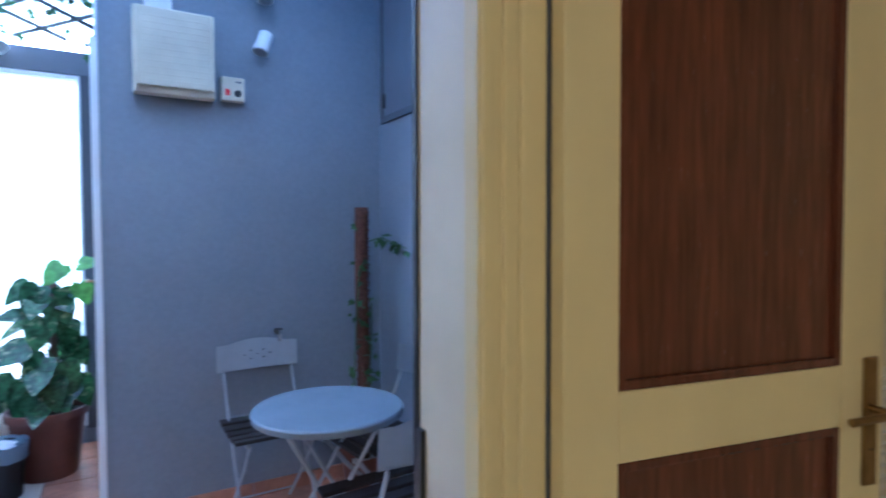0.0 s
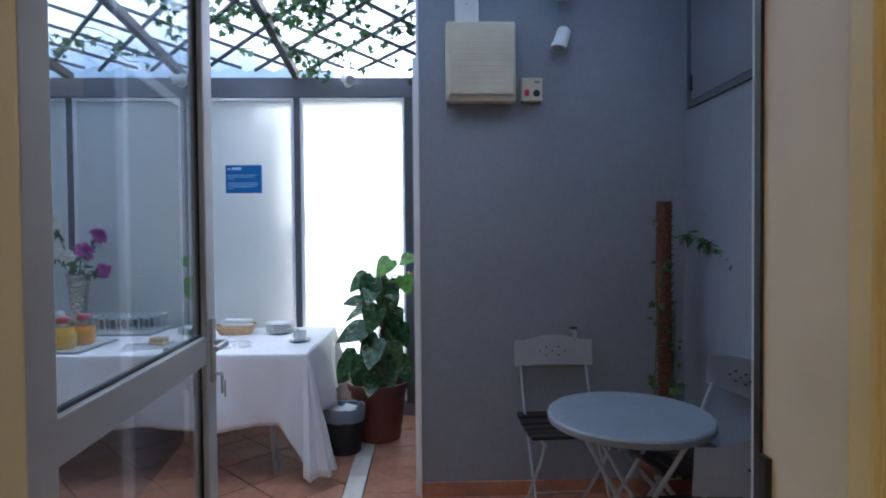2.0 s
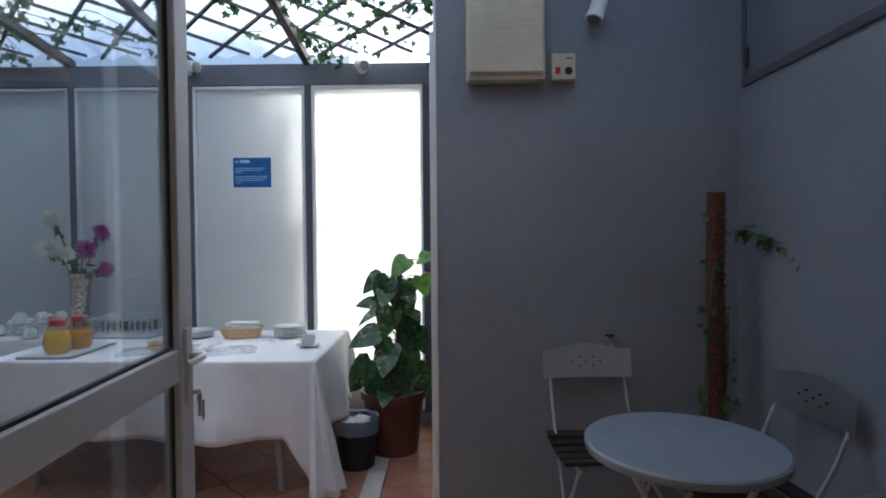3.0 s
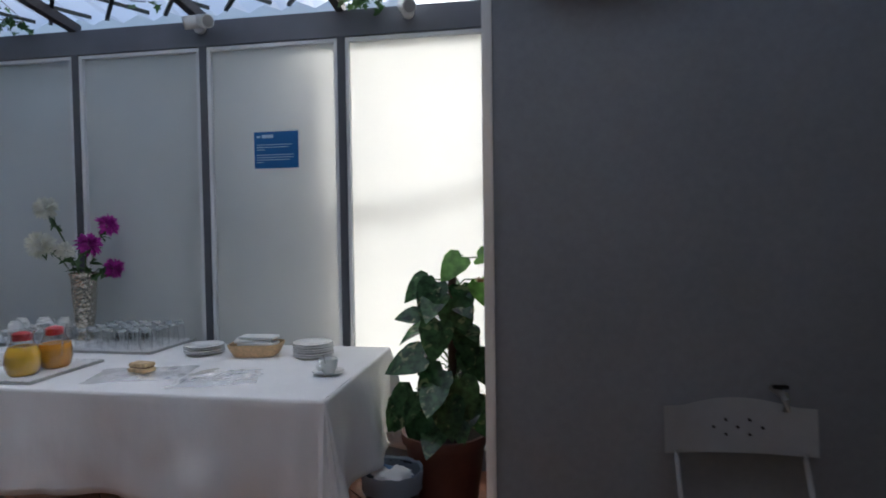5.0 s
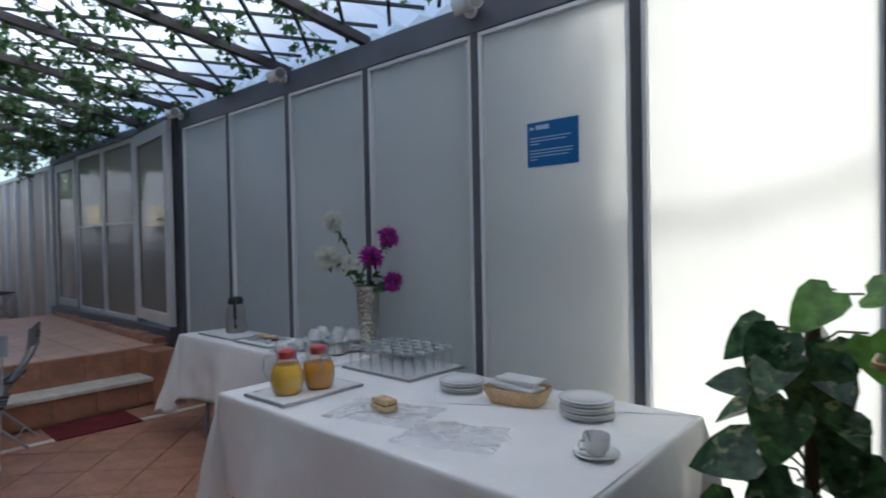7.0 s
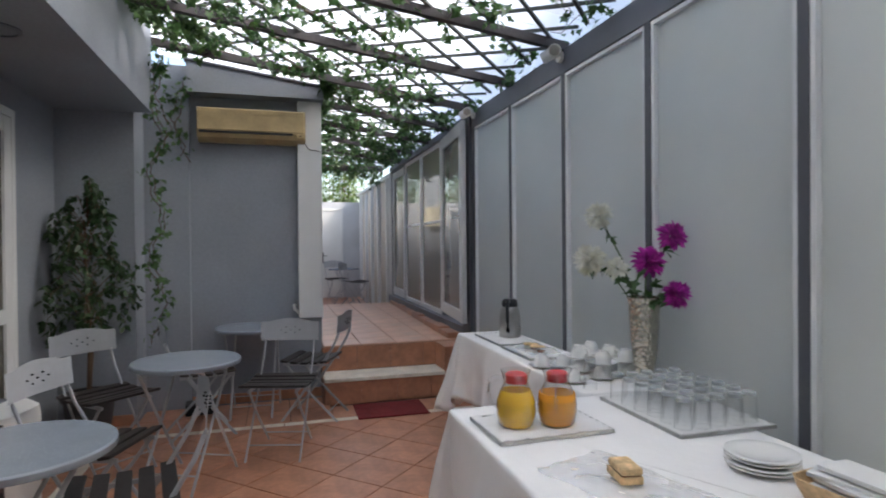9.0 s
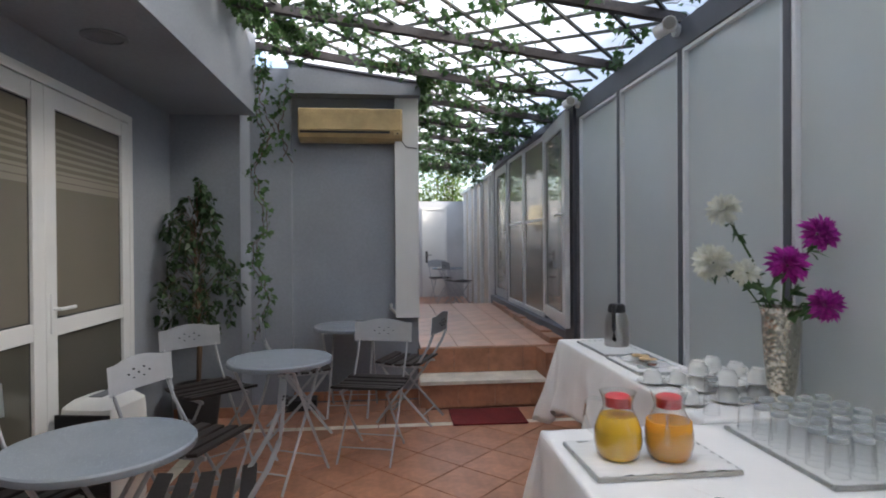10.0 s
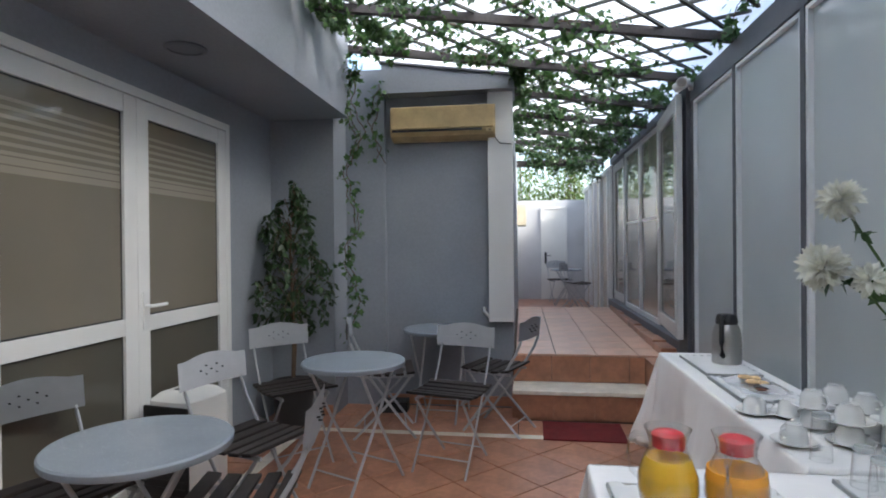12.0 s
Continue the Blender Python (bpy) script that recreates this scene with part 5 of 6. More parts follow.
for k in range(46):
    f = (k + rng.random()) / 46
    z = 0.80 + 1.02 * f
    wide = 0.32 * (1 - f) ** 0.55 * (0.6 + 0.5 * min(1, f * 4)) + 0.03
    a = rng.uniform(0, math.tau)
    tip = Vector((math.cos(a) * wide * rng.uniform(0.6, 1), math.sin(a) * wide * rng.uniform(0.6, 1), z - 0.10 * rng.random()))
    tip.x, tip.y = max(tip.x, -0.22), max(tip.y, -0.235)
    pts = [Vector((0, 0, z - 0.12)), Vector((tip.x * 0.5, tip.y * 0.5, z + 0.04)), tip, tip + Vector((tip.x * 0.1, tip.y * 0.1, -0.09))]
    tube(tw, pts, 0.004, 5, 0.0015)
    for q in range(27):
        g = rng.uniform(0.25, 1.0) * 2.999
        i = int(g)
        p = pts[i].lerp(pts[i + 1], g - i) + Vector((rng.uniform(-1, 1), rng.uniform(-1, 1), rng.uniform(-1, 1))) * 0.03
        p.y = max(p.y, -0.25)
        lv.scatter(p, 0.058, "oval", 0.55)
tagged(part("twig_mass", tw, STEM, ficus), kind="stuff")
leaf_part("leaves", lv, FICUS, ficus, "dense dark green pointed leaves")

# moss pole plant in the nook
mp = thing("moss_pole_plant", "thin ivy on a tall brown coir pole, terracotta pot", "plant", pose(1.725, 2.96, 0))
plant_pot(mp, 0.16, 0.27, POT)
bm = T([(0, 0.05, 0.22), (0.004, 0.055, 0.7), (-0.006, 0.06, 1.1), (-0.002, 0.06, 1.52)], 0.036, 18)
part("coir_pole", bm, MOSS, mp, "brown coir-wrapped pole")
rb = bmesh.new()
for k in range(26):
    z = 0.30 + 0.047 * k
    tube(rb, [(0.0375 * math.cos(a * 0.63), 0.056 + 0.0375 * math.sin(a * 0.63), z + 0.02 * a / 10) for a in range(11)], 0.0035, 5)
part("binding", rb, MOSS, mp)
rng = random.Random(8)
lv, vb = Leaves(21), bmesh.new()
for a0, z0, z1 in ((0.5, 0.3, 1.45), (2.4, 0.3, 1.2), (4.4, 0.3, 1.0)):
    pts = [(0.046 * math.cos(a0 + 1.6 * q / 10), 0.055 + 0.046 * math.sin(a0 + 1.6 * q / 10), z0 + (z1 - z0) * q / 10) for q in range(11)]
    tube(vb, pts, 0.003, 5)
    for p in pts[1:]:
        for _ in range(rng.choice((1, 3, 5))):
            lv.scatter(Vector(p) + Vector((rng.uniform(-0.03, 0.03), rng.uniform(-0.05, 0.0), rng.uniform(-0.03, 0.03))), 0.042, "ivy")
spray = [(0.03, 0.03, 1.34), (0.09, 0.0, 1.36), (0.15, -0.06, 1.32), (0.20, -0.14, 1.29), (0.21, -0.22, 1.24)]
tube(vb, spray, 0.003, 5)
for p in spray[1:]:
    for _ in range(7):
        lv.scatter(Vector(p) + Vector((rng.uniform(-0.03, 0.02), rng.uniform(-0.03, 0.03), rng.uniform(-0.03, 0.02))), 0.045, "ivy")
for _ in range(16):
    lv.scatter(Vector((rng.uniform(-0.12, 0.0), rng.uniform(-0.1, 0.05), rng.uniform(0.30, 0.42))), 0.05, "ivy")
part("vine", vb, STEM_GREEN, mp)
leaf_part("leaves", lv, IVY, mp)

# white air cooler by the glazed door
cooler = thing("air_cooler", "white plastic air cooler with a black front grille", "appliance", pose(-2.98, 1.50, 0, 0, 0, -10))
bm = bmesh.new()
rings = []
for w, d, z in ((0.15, 0.14, 0.03), (0.16, 0.15, 0.06), (0.165, 0.155, 0.42), (0.163, 0.152, 0.52), (0.158, 0.146, 0.565), (0.125, 0.11, 0.595), (0.06, 0.05, 0.607)):
    rings.append([bm.verts.new((w * math.copysign(abs(math.cos(a * math.tau / 32)) ** 0.45, math.cos(a * math.tau / 32)), d * math.copysign(abs(math.sin(a * math.tau / 32)) ** 0.45, math.sin(a * math.tau / 32)), z)) for a in range(32)])
for a, b in zip(rings, rings[1:]):
    for k in range(32):
        bm.faces.new((a[k], a[(k + 1) % 32], b[(k + 1) % 32], b[k])).smooth = True
bm.faces.new(rings[0])
bm.faces.new(rings[-1])
part("body", bm, PLASTIC_WHITE, cooler)
part("grille", B(0.155, -0.138, 0.06, 0.172, 0.138, 0.545, 0.006), BLACK, cooler)
for k in range(10):
    part("louvre", B(0.172, -0.13, 0.09 + k * 0.04, 0.180, 0.13, 0.098 + k * 0.04, 0.002), BLACK, cooler)
part("carry_slot", B(-0.07, -0.035, 0.6065, 0.07, 0.035, 0.611, 0.002), HEADER, cooler)
for sx in (-1, 1):
    for sy in (-1, 1):
        part("castor", T([(sx * 0.11, sy * 0.10 - 0.01, 0.016), (sx * 0.11, sy * 0.10 + 0.01, 0.016)], 0.016, 12), BLACK, cooler)
trap = thing("rodent_box", "small dark plastic box at the wall's foot", "box", pose(-4.72, 2.22, 0, 0, 0, 4))
part("body", B(-0.08, -0.12, 0, 0.08, 0.12, 0.075, 0.008), BLACK, trap)
part("lid", B(-0.082, -0.122, 0.075, 0.082, 0.122, 0.088, 0.005), BLACK, trap)

# ======== wall fittings ========
meter = thing("meter_box", "aged cream plastic meter box with a ribbed lid", "electrical box", pose(0.825, 3.19, 2.036))
part("body", B(-0.170, -0.085, 0, 0.183, 0, 0.40, 0.016), BEIGE, meter)
lid = part("lid", B(-0.158, -0.104, 0.03, 0.172, -0.083, 0.39, 0.008), BEIGE, meter)
for k in range(11):
    part("rib", B(-0.142, -0.1050, 0.055 + 0.029 * k, 0.155, -0.103, 0.062 + 0.029 * k, 0.001), BEIGE, lid)
for x in (-0.146, 0.152):
    part("rib", B(x, -0.1050, 0.045, x + 0.006, -0.103, 0.375, 0.001), BEIGE, lid)
trunk = thing("cable_trunking", "white plastic cable trunking above the meter box", "trunking", pose(0.765, 3.19, 2.436))
part("cover", B(-0.06, -0.04, 0, 0.06, 0, 0.60, 0.004), PLASTIC_WHITE, trunk)
part("screw", L([(0, 0), (0.007, 0), (0.006, 0.004), (0, 0.005)], 10, (0.0, -0.043, 0.10)), STEEL, trunk)
sock = thing("socket_box", "cream socket box with a red switch", "socket", pose(1.095, 3.19, 2.045))
part("body", B(-0.054, -0.05, 0, 0.054, 0, 0.118, 0.006), BEIGE, sock)
part("switch", B(-0.038, -0.056, 0.025, -0.016, -0.049, 0.055, 0.002), RED, sock, "red rocker switch")
part("outlet", T([(0.022, -0.052, 0.038), (0.022, -0.049, 0.038)], 0.018, 16), BLACK, sock)
part("label", B(0.012, -0.0515, 0.09, 0.04, -0.05, 0.098), HEADER, sock)


def spot(m, label, aim, twin=False):
    s = thing("spotlight", label, "spotlight", m, group="white spotlights")
    part("base", T([(0, 0, 0), (0, -0.022, 0)], 0.034, 20), PLASTIC_WHITE, s)
    part("arm", T([(0, -0.02, 0), (0, -0.055, 0.005)], 0.010, 10), PLASTIC_WHITE, s)
    d = Vector(aim).normalized()
    c = Vector((0.005, -0.075, 0.01))
    part("shade", T([c - d * 0.055, c - d * 0.045, c + d * 0.05, c + d * 0.055], 0.034, 20, 0.038), PLASTIC_WHITE, s)
    part("lens", T([c + d * 0.056, c + d * 0.058], 0.031, 20), STEEL, s)
    if twin:
        d = Vector((-d.x, d.y, d.z))
        c = Vector((0.06, -0.075, 0.012))
        part("arm", T([(0, -0.02, 0), (0.05, -0.05, 0.008)], 0.010, 10), PLASTIC_WHITE, s)
        part("shade", T([c - d * 0.055, c - d * 0.045, c + d * 0.05, c + d * 0.055], 0.034, 20, 0.038), PLASTIC_WHITE, s)
        part("lens", T([c + d * 0.056, c + d * 0.058], 0.031, 20), STEEL, s)
    return s


s1 = spot(pose(1.235, 3.19, 2.335), "white wall spotlight turned downwards", (-0.35, -0.25, -1))
spot(pose(1.255, 3.19, 2.60), "white wall spotlight high on the block", (-0.2, -0.3, -1))
conduit = thing("conduit_pipe", "thin white conduit on the block wall", "pipe", pose(1.255, 3.19, 2.64))
part("pipe", T([(0, -0.012, 0), (0, -0.012, 0.45)], 0.011, 10), PLASTIC_WHITE, conduit)
for k, x in enumerate((-0.02, PX[2], PX[4], PX[6] + 0.05)):
    spot(pose(x, PY - 0.035, 2.505), "white spotlight fixed to the partition header", (-0.8 if k else 0.3, -0.5, -0.25), twin=k > 0)
tap = thing("garden_tap", "small brass tap on the block wall", "tap", pose(1.30, 3.19, 0.865))
part("body", T([(0, 0, 0), (0, -0.07, 0), (0, -0.085, -0.01), (0, -0.09, -0.04)], 0.011, 10), STEEL, tap)
part("handle", box(B(-0.02, -0.056, 0.012, 0.02, -0.044, 0.022, 0.003), -0.005, -0.055, 0.0, 0.005, -0.045, 0.014), BLACK, tap)
hatch = thing("wall_hatch", "dark grey hatch high in the nook wall", "hatch", pose(1.905, 2.42, 2.0))
part("frame", box(box(B(-0.012, -0.72, 0, 0, 0.72, 0.035, 0.003), -0.012, -0.72, 0.035, 0, -0.685, 0.95), -0.012, 0.685, 0.035, 0, 0.72, 0.95), DARK_FRAME, hatch)
part("panel", B(-0.009, -0.683, 0.037, -0.001, 0.683, 0.95), HEADER, hatch)
part("latch", B(-0.02, 0.66, 0.08, -0.010, 0.69, 0.16, 0.002), BLACK, hatch)

ac = thing("air_conditioner", "yellowed wall air conditioner in the recess", "air conditioner", pose(-4.945, 2.63, 2.235))
bm = bmesh.new()
prof = [(0.0, 0.0), (0.06, 0.0), (0.14, 0.03), (0.165, 0.075), (0.165, 0.235), (0.14, 0.275), (0.0, 0.285)]
ends = [[bm.verts.new((x, y, z)) for x, z in prof] for y in (-0.435, 0.435)]
for k in range(len(prof)):
    j = (k + 1) % len(prof)
    bm.faces.new((ends[0][k], ends[0][j], ends[1][j], ends[1][k]))
bm.faces.new(ends[0][::-1])
bm.faces.new(ends[1])
part("body", bm, AC_BEIGE, ac)
part("front_panel", B(0.160, -0.425, 0.085, 0.178, 0.425, 0.262, 0.006), AC_BEIGE, ac)
part("air_slot", B(0.150, -0.42, 0.062, 0.170, 0.33, 0.080, 0.002), BLACK, ac)
part("louvre", B(0.10, -0.42, 0.012, 0.155, 0.33, 0.020, 0.002, m=pose(0, 0, 0.0, 0, -28, 0)), AC_BEIGE, ac)
part("display", B(0.163, 0.36, 0.045, 0.172, 0.42, 0.075, 0.003), AC_BEIGE, ac)
part("indicator", B(0.170, 0.385, 0.055, 0.1745, 0.402, 0.065), BLACK, ac)
part("intake_slat", B(0.176, -0.40, 0.225, 0.181, 0.40, 0.230), AC_BEIGE, ac)
part("drain_cable", T([(0.10, 0.43, 0.01), (0.09, 0.47, -0.04), (0.09, 0.56, -0.05)], 0.004, 6), BLACK, ac)
hook = thing("pipe_bracket", "small white curved pipe end on the wall", "pipe", pose(-4.95, 2.96, 0.80))
part("pipe", T([(0, 0, 0.02), (0.04, 0, 0.03), (0.055, 0.0, 0.0), (0.05, 0.03, -0.03), (0.05, 0.05, -0.05)], 0.014, 10), PLASTIC_WHITE, hook)
dl = thing("ceiling_lamp", "round recessed lamp in the overhang, unlit", "ceiling lamp", pose(-2.87, 1.57, 2.38))
part("ring", L([(0.085, 0.0), (0.105, 0.0), (0.105, -0.008), (0.085, -0.012)], 36, close=True), HEADER, dl)
part("diffuser", L([(0.0, -0.004), (0.085, -0.004), (0.085, -0.001), (0.0, -0.001)], 36), HEADER, dl)
rl = thing("room_lamp", "warm glowing glass ceiling lamp of the inner room", "ceiling lamp", pose(-0.55, -1.3, 2.6))
part("shade", L([(0.0, -0.16), (0.08, -0.14), (0.12, -0.09), (0.11, -0.04), (0.05, 0.0), (0.0, 0.0)], 24), glow("lamp_glass", (1.0, 0.72, 0.42), 6.0), rl)
rl.children[0].visible_shadow = False
doormat = thing("door_mat", "dark red bristle doormat before the steps", "doormat", pose(-4.33, 3.70, 0, 0, 0, -1))
part("bristle_pad", B(-0.20, -0.285, 0.0, 0.20, 0.285, 0.012, 0.003), MAT_RED, doormat)

# tiled skirting
skirting = setting("baseboard", bmesh.new(), TERRA, "terracotta tile skirting round the patio", "skirting")
for k in range(5):
    part("skirting_tile", B(0.515 + 0.33 * k, 3.178, 0, min(1.90, 0.515 + 0.33 * k + 0.326), 3.19, 0.075, 0.002), TERRA, skirting)
for k in range(6):
    part("skirting_tile", B(1.893, 1.26 + 0.33 * k, 0, 1.905, min(3.175, 1.26 + 0.33 * k + 0.326), 0.075, 0.002), TERRA, skirting)
for k in range(5):
    part("skirting_tile", B(-4.95, 1.80 + 0.29 * k, 0, -4.936, 1.80 + 0.29 * k + 0.286, 0.08, 0.002), TERRA, skirting)
for k in range(2):
    part("skirting_tile", B(-4.55, 1.265 + 0.25 * k, 0, -4.536, 1.265 + 0.25 * k + 0.246, 0.08, 0.002), TERRA, skirting)

# ======== trellis and creepers ========
trellis = setting("trellis", bmesh.new(), TIMBER, "dark diagonal lath trellis under the roof sheets", "trellis")
PITCH = 0.268


def lath(sign, c, xa, xb, ya, yb):
    """The stretch of the line y = sign * x + c inside a rectangle of the plan."""
    pts = []
    for x in (xa, xb):
        y = sign * x + c
        if ya <= y <= yb:
            pts.append((x, y))
    for y in (ya, yb):
        x = (y - c) / sign
        if xa < x < xb:
            pts.append((x, y))
    return (min(pts), max(pts)) if len(pts) >= 2 and abs(min(pts)[0] - max(pts)[0]) > 0.08 else None


for xa, xb, ya, yb in ((-4.62, 1.88, 1.92, 4.52), (-0.2, 1.88, 1.28, 1.92), (-9.3, -4.62, 3.22, 4.52)):
    for sign in (1, -1):
        c = -14.0
        while c < 14:
            c += PITCH * math.sqrt(2)
            seg = lath(sign, c, xa, xb, ya, yb)
            if not seg:
                continue
            (x0, y0), (x1, y1) = seg
            if min(x0, x1) > 0.5 and max(y0, y1) > 3.2 and min(y0, y1) > 3.1:
                continue
            bm = bmesh.new()
            a, b = Vector((x0, y0, roof_z(y0) + 0.068 + 0.009 * sign)), Vector((x1, y1, roof_z(y1) + 0.068 + 0.009 * sign))
            d = (b - a).normalized()
            s = Vector((-d.y, d.x, 0)).normalized() * 0.010
            u = Vector((0, 0, 0.0085))
            vs = [bm.verts.new(p + q) for p in (a, b) for q in (s + u, -s + u, -s - u, s - u)]
            for f in ((0, 1, 5, 4), (1, 2, 6, 5), (2, 3, 7, 6), (3, 0, 4, 7), (3, 2, 1, 0), (4, 5, 6, 7)):
                bm.faces.new([vs[k] for k in f])
            part("lath", bm, TIMBER, trellis)


def creeper(name, label, seed, starts, leaf, per, size):
    """Vines that wander over the trellis, with leaves along them: one uncountable mass."""
    lv, vb = Leaves(seed), bmesh.new()
    for x, y, dx, dy, n in starts:
        def hold(q):
            q.y = max(1.95 if q.x > -4.6 else 3.24, min(4.46, q.y))
            q.z = roof_z(q.y) + 0.055 + 0.03 * math.sin(q.x * 9 + q.y * 7)
            return q
        pts = wander(lv.rng, (x, y, roof_z(y) + 0.05), (dx, dy, 0), n, 0.07, 0.45, hold)
        tube(vb, pts, 0.003, 4)
        for p in pts:
            if lv.rng.random() < 0.25:
                continue
            for _ in range(lv.rng.randint(1, per)):
                lv.scatter(p + Vector((lv.rng.uniform(-0.05, 0.05), lv.rng.uniform(-0.05, 0.05), lv.rng.uniform(-0.055, 0.02))), size, "ivy", 0.35)
    ob = tagged(new(name, lv.mesh(name, leaf)), label, "ivy", kind="stuff")
    st = ob_from("vine_stems", vb, STEM)
    st.parent = ob
    return ob


rng = random.Random(12)
starts = [(rng.uniform(-4.6, 0.45), rng.uniform(2.0, 4.4), rng.choice((-1, 1)), rng.choice((-1, 1)), rng.randint(7, 20)) for _ in range(125)]
creeper("ivy", "thin ivy trained over the trellis", 31, starts, IVY, 4, 0.052)
starts = [(rng.uniform(-4.7, -3.2), rng.uniform(1.95, 2.35), rng.choice((-1, 1)), rng.uniform(-0.3, 0.3), 12) for _ in range(22)]
starts += [(rng.uniform(0.8, 1.95), rng.uniform(2.2, 3.1), rng.choice((-1, 1)), rng.uniform(-1, 1), 8) for _ in range(9)]
creeper("ivy", "thick ivy at the overhang's edge", 32, starts, IVY, 6, 0.055)
starts = [(rng.uniform(-9.1, -4.9), rng.uniform(3.25, 4.48), rng.choice((-1, 1)), rng.uniform(-1, 1), 14) for _ in range(70)]
creeper("ivy", "dense leafy creeper over the passage", 33, starts, SHADE_LEAF, 6, 0.062)

# far beam and the leafy shoots that hang from it
part("beam", B(-9.36, 3.2, 2.60, -9.28, 4.56, 2.70, 0.004), BEAM, pergola)
lv, vb = Leaves(71), bmesh.new()
for k in range(24):
    x, y = lv.rng.uniform(-9.45, -8.9), lv.rng.uniform(3.3, 4.5)
    top = roof_z(y) + 0.05
    drop = lv.rng.uniform(0.05, 0.26)
    pts = [Vector((x + 0.02 * math.sin(i * 1.3 + k), y + 0.02 * math.cos(i * 1.7), top - drop * i / 6)) for i in range(7)]
    tube(vb, pts, 0.003, 4)
    for p in pts:
        for _ in range(4):
            lv.scatter(p + Vector([lv.rng.uniform(-0.06, 0.06) for _ in range(3)]), 0.06, "ivy", 0.4)
far_ivy = tagged(new("ivy", lv.mesh("ivy", SHADE_LEAF)), "leafy shoots hanging from the far trellis", "ivy", kind="stuff")
st = ob_from("vine_stems", vb, STEM)
st.parent = far_ivy

# sunlit shrub behind the end wall
shrub = thing("shrub", "sunlit yellow-green shrub rising behind the end wall", "shrub", pose(-13.35, 3.9, -0.3))
lv, vb = Leaves(91), bmesh.new()
for k in range(44):
    tip = Vector((lv.rng.uniform(-0.4, 0.4), lv.rng.uniform(-1.0, 1.0), lv.rng.uniform(2.75, 3.9)))
    pts = [Vector((tip.x * 0.2, tip.y * 0.3, 0.0)), Vector((tip.x * 0.5, tip.y * 0.6, 1.4)), Vector((tip.x * 0.9, tip.y * 0.95, 2.3)), tip]
    tube(vb, pts, 0.014, 5, 0.004)
    for _ in range(75):
        f = lv.rng.random()
        lv.scatter(pts[2].lerp(tip, f) + Vector([lv.rng.uniform(-0.22, 0.22) for _ in range(3)]), 0.085, "oval", 0.3)
part("branches", vb, STEM, shrub)
leaf_part("leaves", lv, SUNNY, shrub)
tagged(copy_thing(shrub, pose(-10.4, 5.75, -0.3, 0, 0, 90)), "sunlit yellow-green shrub behind the panelled screen")
tagged(copy_thing(shrub, pose(-11.9, 5.8, -0.3, 0, 0, 75)), "sunlit yellow-green shrub behind the screen's far end")

# the trailing ivy in the corner
lv, vb = Leaves(55), bmesh.new()
for x, y, z0, z1, n in ((-4.50, 1.955, 2.82, 0.62, 44), (-4.51, 1.925, 2.82, 1.0, 36), (-4.84, 2.04, 2.72, 2.10, 14), (-4.83, 2.08, 2.72, 2.05, 12), (-4.52, 1.99, 2.8, 2.0, 18)):
    pts = [Vector((x + 0.03 * math.sin(k * 0.9), y + 0.045 * math.sin(k * 0.5 + x) + 0.015 * math.sin(k * 1.7), z0 + (z1 - z0) * k / n)) for k in range(n + 1)]
    tube(vb, pts, 0.004, 5)
    for k, p in enumerate(pts):
        for _ in range(lv.rng.choice((1, 2, 3, 5)) if p.z < 1.5 or p.z > 2.45 else lv.rng.choice((0, 1, 2, 3))):
            lv.scatter(p + Vector((lv.rng.uniform(-0.01, 0.06), lv.rng.uniform(-0.06, 0.06), lv.rng.uniform(-0.04, 0.04))), 0.05, "ivy", 0.5)
corner_ivy = tagged(new("ivy", lv.mesh("ivy", IVY)), "trailing ivy hanging down the wall's corner", "ivy", kind="stuff")
st = ob_from("vine_stems", vb, STEM)
st.parent = corner_ivy

# ======== floor pieces ========
S = 0.348
G = 0.3415
XW, XE, YS = -4.2, 0.095, 1.65
strip = block_mesh("marble_strip", 0.08, 0.60, 0.012, MARBLE)
for k in range(5):
    piece("marble_strip", strip, floor, pose(XW, YS + 0.30 + 0.605 * k - 0.0, 0.0))
strip2 = block_mesh("marble_strip", 0.105, 0.60, 0.012, MARBLE)
for k in range(5):
    piece("marble_strip", strip2, floor, pose(XE + 0.0525, YS + 0.30 + 0.605 * k, 0.0))
strip3 = block_mesh("marble_strip", 0.61, 0.08, 0.012, MARBLE)
for k in range(7):
    piece("marble_strip", strip3, floor, pose(XW + 0.345 + 0.613 * k, YS, 0.0))

tile = block_mesh("floor_tile", G, G, 0.012, TERRA, 0.002)


def clipped(name, poly, material):
    bm = bmesh.new()
    top = [bm.verts.new((x, y, 0)) for x, y in poly]
    low = [bm.verts.new((x, y, -0.012)) for x, y in poly]
    bm.faces.new(top)
    n = len(poly)
    for i in range(n):
        bm.faces.new((top[i], low[i], low[(i + 1) % n], top[(i + 1) % n]))
    me = bpy.data.meshes.new(name)
    bmesh.ops.recalc_face_normals(bm, faces=bm.faces)
    bm.to_mesh(me)
    bm.free()
    me.materials.append(material)
    return me


def cut(poly, axis, limit, keep_less):
    out = []
    for i, p in enumerate(poly):
        q = poly[(i + 1) % len(poly)]
        ip, iq = (p[axis] <= limit) == keep_less, (q[axis] <= limit) == keep_less
        if ip:
            out.append(p)
        if ip != iq:
            f = (limit - p[axis]) / (q[axis] - p[axis])
            out.append((p[0] + f * (q[0] - p[0]), p[1] + f * (q[1] - p[1])))
    return out


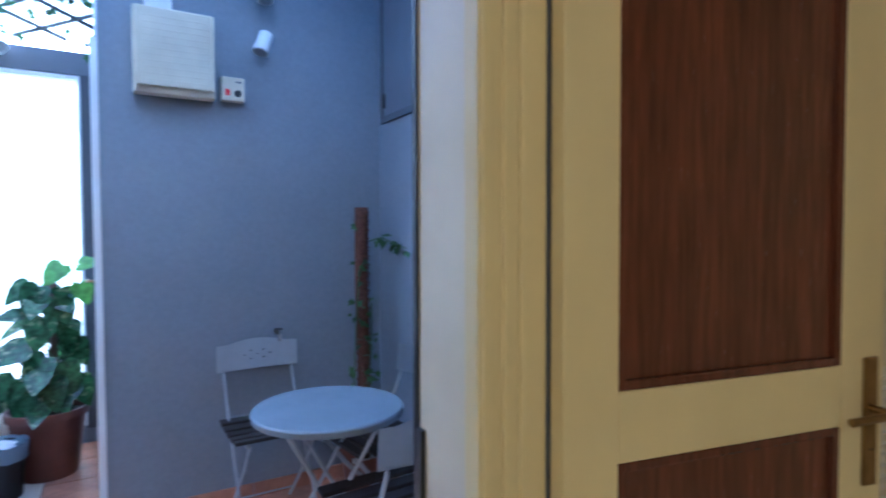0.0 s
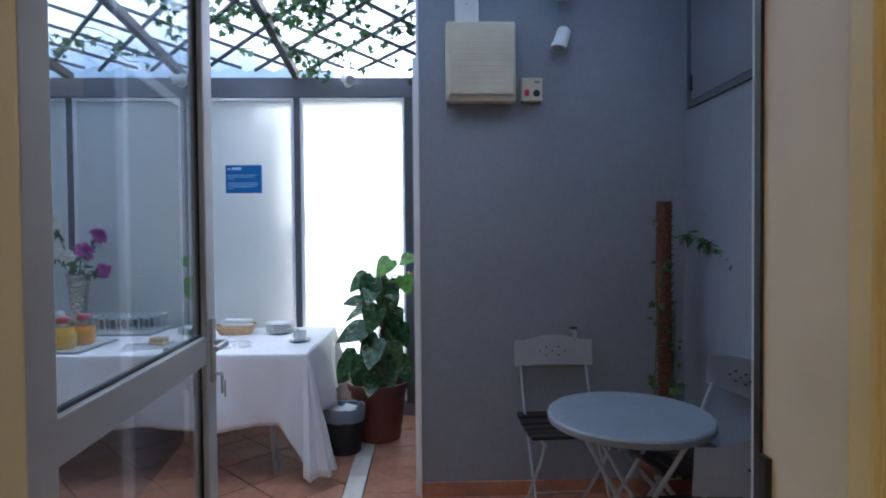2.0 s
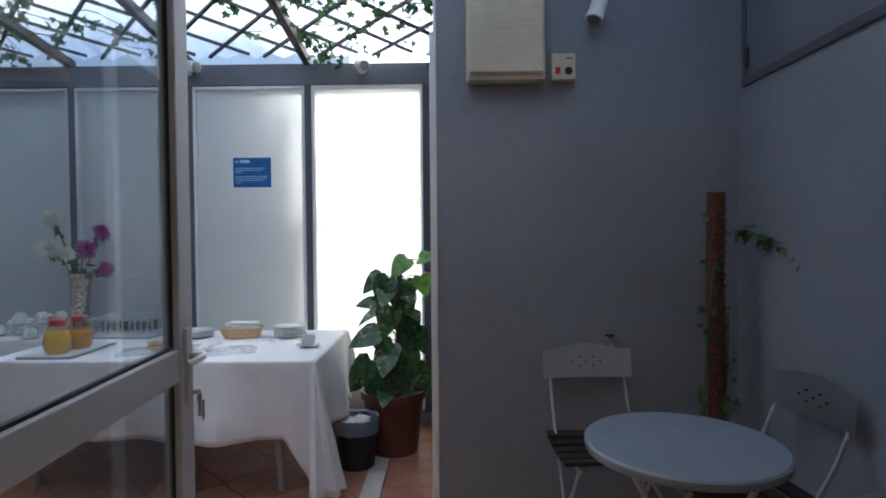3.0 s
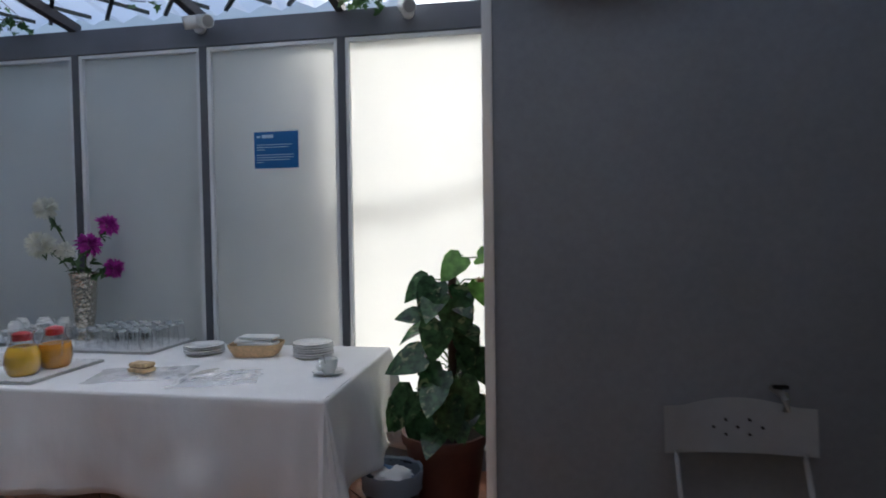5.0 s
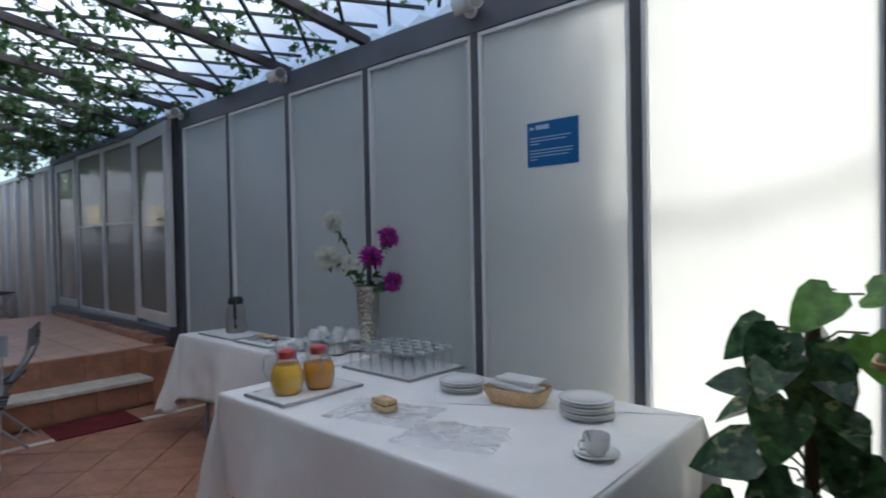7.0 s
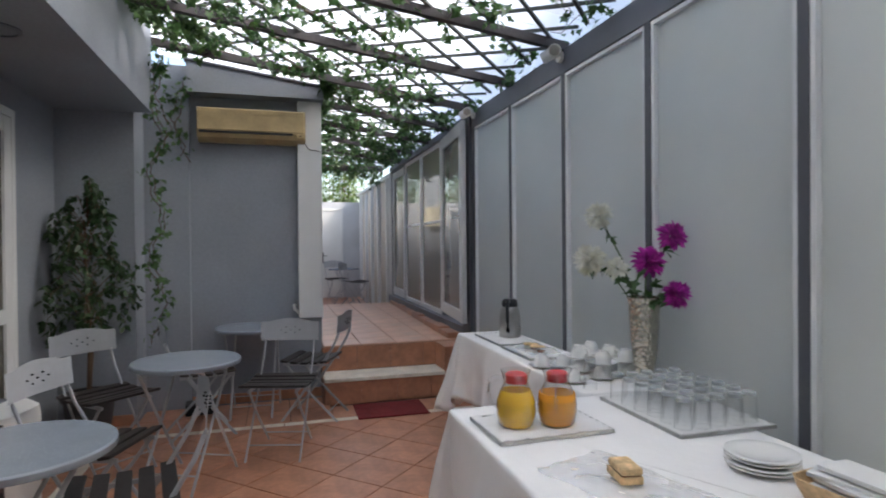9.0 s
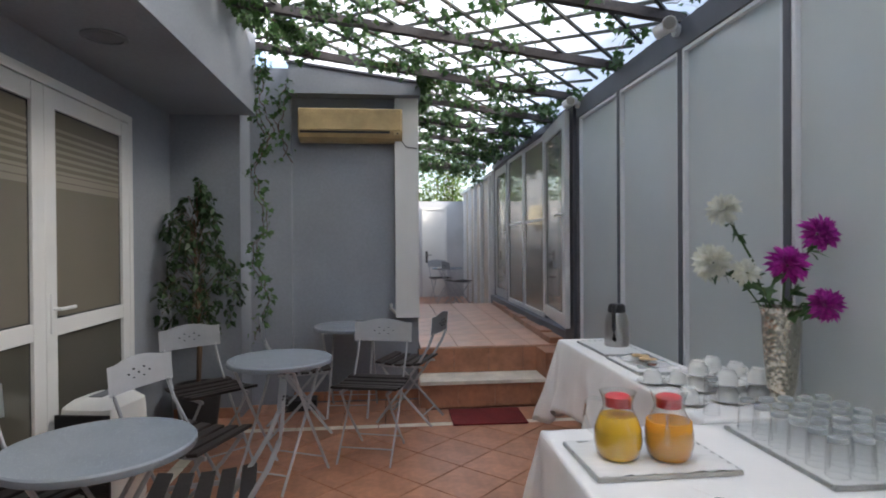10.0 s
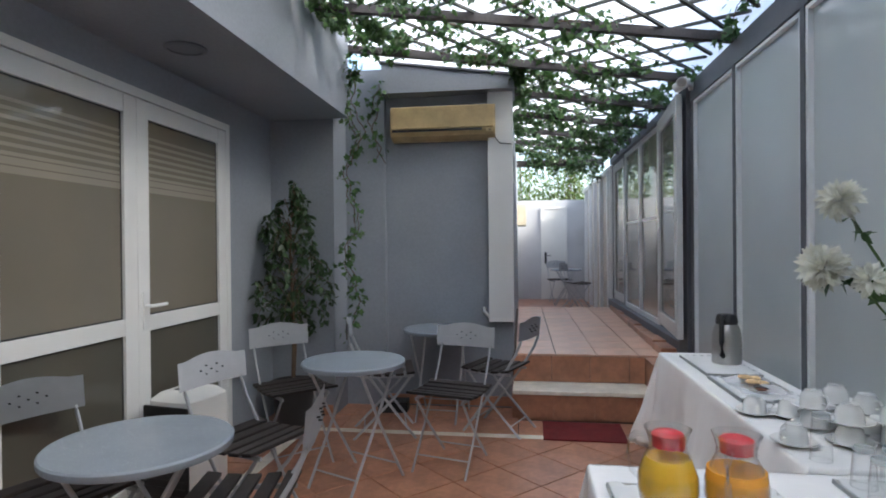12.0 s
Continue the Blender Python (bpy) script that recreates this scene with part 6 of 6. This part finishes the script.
R2 = math.sqrt(2)
for i in range(-30, 30):
    for j in range(-30, 30):
        u, v = -0.005 + (i + 0.5) * S, 4.77 + (j + 0.5) * S
        cx, cy = (u - v) / R2, (u + v) / R2
        x0, x1, y0, y1 = XW + 0.043, XE - 0.003, YS + 0.043, 4.54
        h = G / R2
        if cx < x0 - h or cx > x1 + h or cy < y0 - h or cy > y1 + h:
            continue
        if x0 + h < cx < x1 - h and y0 + h < cy < y1 - h:
            piece("floor_tile", tile, floor, pose(cx, cy, 0.0, 0, 0, 45))
            continue
        poly = [(cx + h, cy), (cx, cy + h), (cx - h, cy), (cx, cy - h)]
        for axis, limit, less in ((0, x1, True), (0, x0, False), (1, y1, True), (1, y0, False)):
            poly = cut(poly, axis, limit, less) if len(poly) > 2 else []
        if len(poly) > 2:
            mx, my = sum(p[0] for p in poly) / len(poly), sum(p[1] for p in poly) / len(poly)
            piece("floor_tile", clipped("cut_tile", [(p[0] - mx, p[1] - my) for p in poly], TERRA), floor, pose(mx, my, 0.0))
square = block_mesh("floor_tile", 0.3235, 0.3235, 0.012, TERRA, 0.002)
for i in range(6):
    for j in range(11):
        x, y = 0.205 + 0.163 + 0.33 * i, 1.26 + 0.163 + 0.33 * j
        if x < 2.0 and y < 4.5 and not (x > 0.40 and y > 3.1):
            piece("floor_tile", square, floor, pose(x, y, 0.0))
for i in range(2):
    for j in range(10):
        x, y = XW - 0.042 - 0.165 - 0.33 * i, 1.26 + 0.163 + 0.33 * j
        if not (x < -4.5 and y > 3.1):
            piece("floor_tile", square, floor, pose(x, y, 0.0))
for i in range(13):
    piece("floor_tile", square, floor, pose(XW + 0.2 + 0.33 * i, YS - 0.045 - 0.163, 0.0))
# platform tiles in the terracotta with daylight painted in
pale = block_mesh("floor_tile", 0.323, 0.323, 0.012, TERRA_LIT, 0.002)
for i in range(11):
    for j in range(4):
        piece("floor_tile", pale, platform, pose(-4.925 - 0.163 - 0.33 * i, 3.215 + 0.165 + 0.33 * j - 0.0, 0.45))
for z0, hgt, x in ((0.0, 0.188, -4.618), (0.224, 0.212, -4.908)):
    for j in range(4):
        part("riser_tile", B(x - 0.012, 3.2 + 0.31 * j, z0 + 0.002, x, min(4.47 if x < -4.8 else 4.25, 3.2 + 0.31 * j + 0.306), z0 + hgt, 0.002), TERRA, platform)
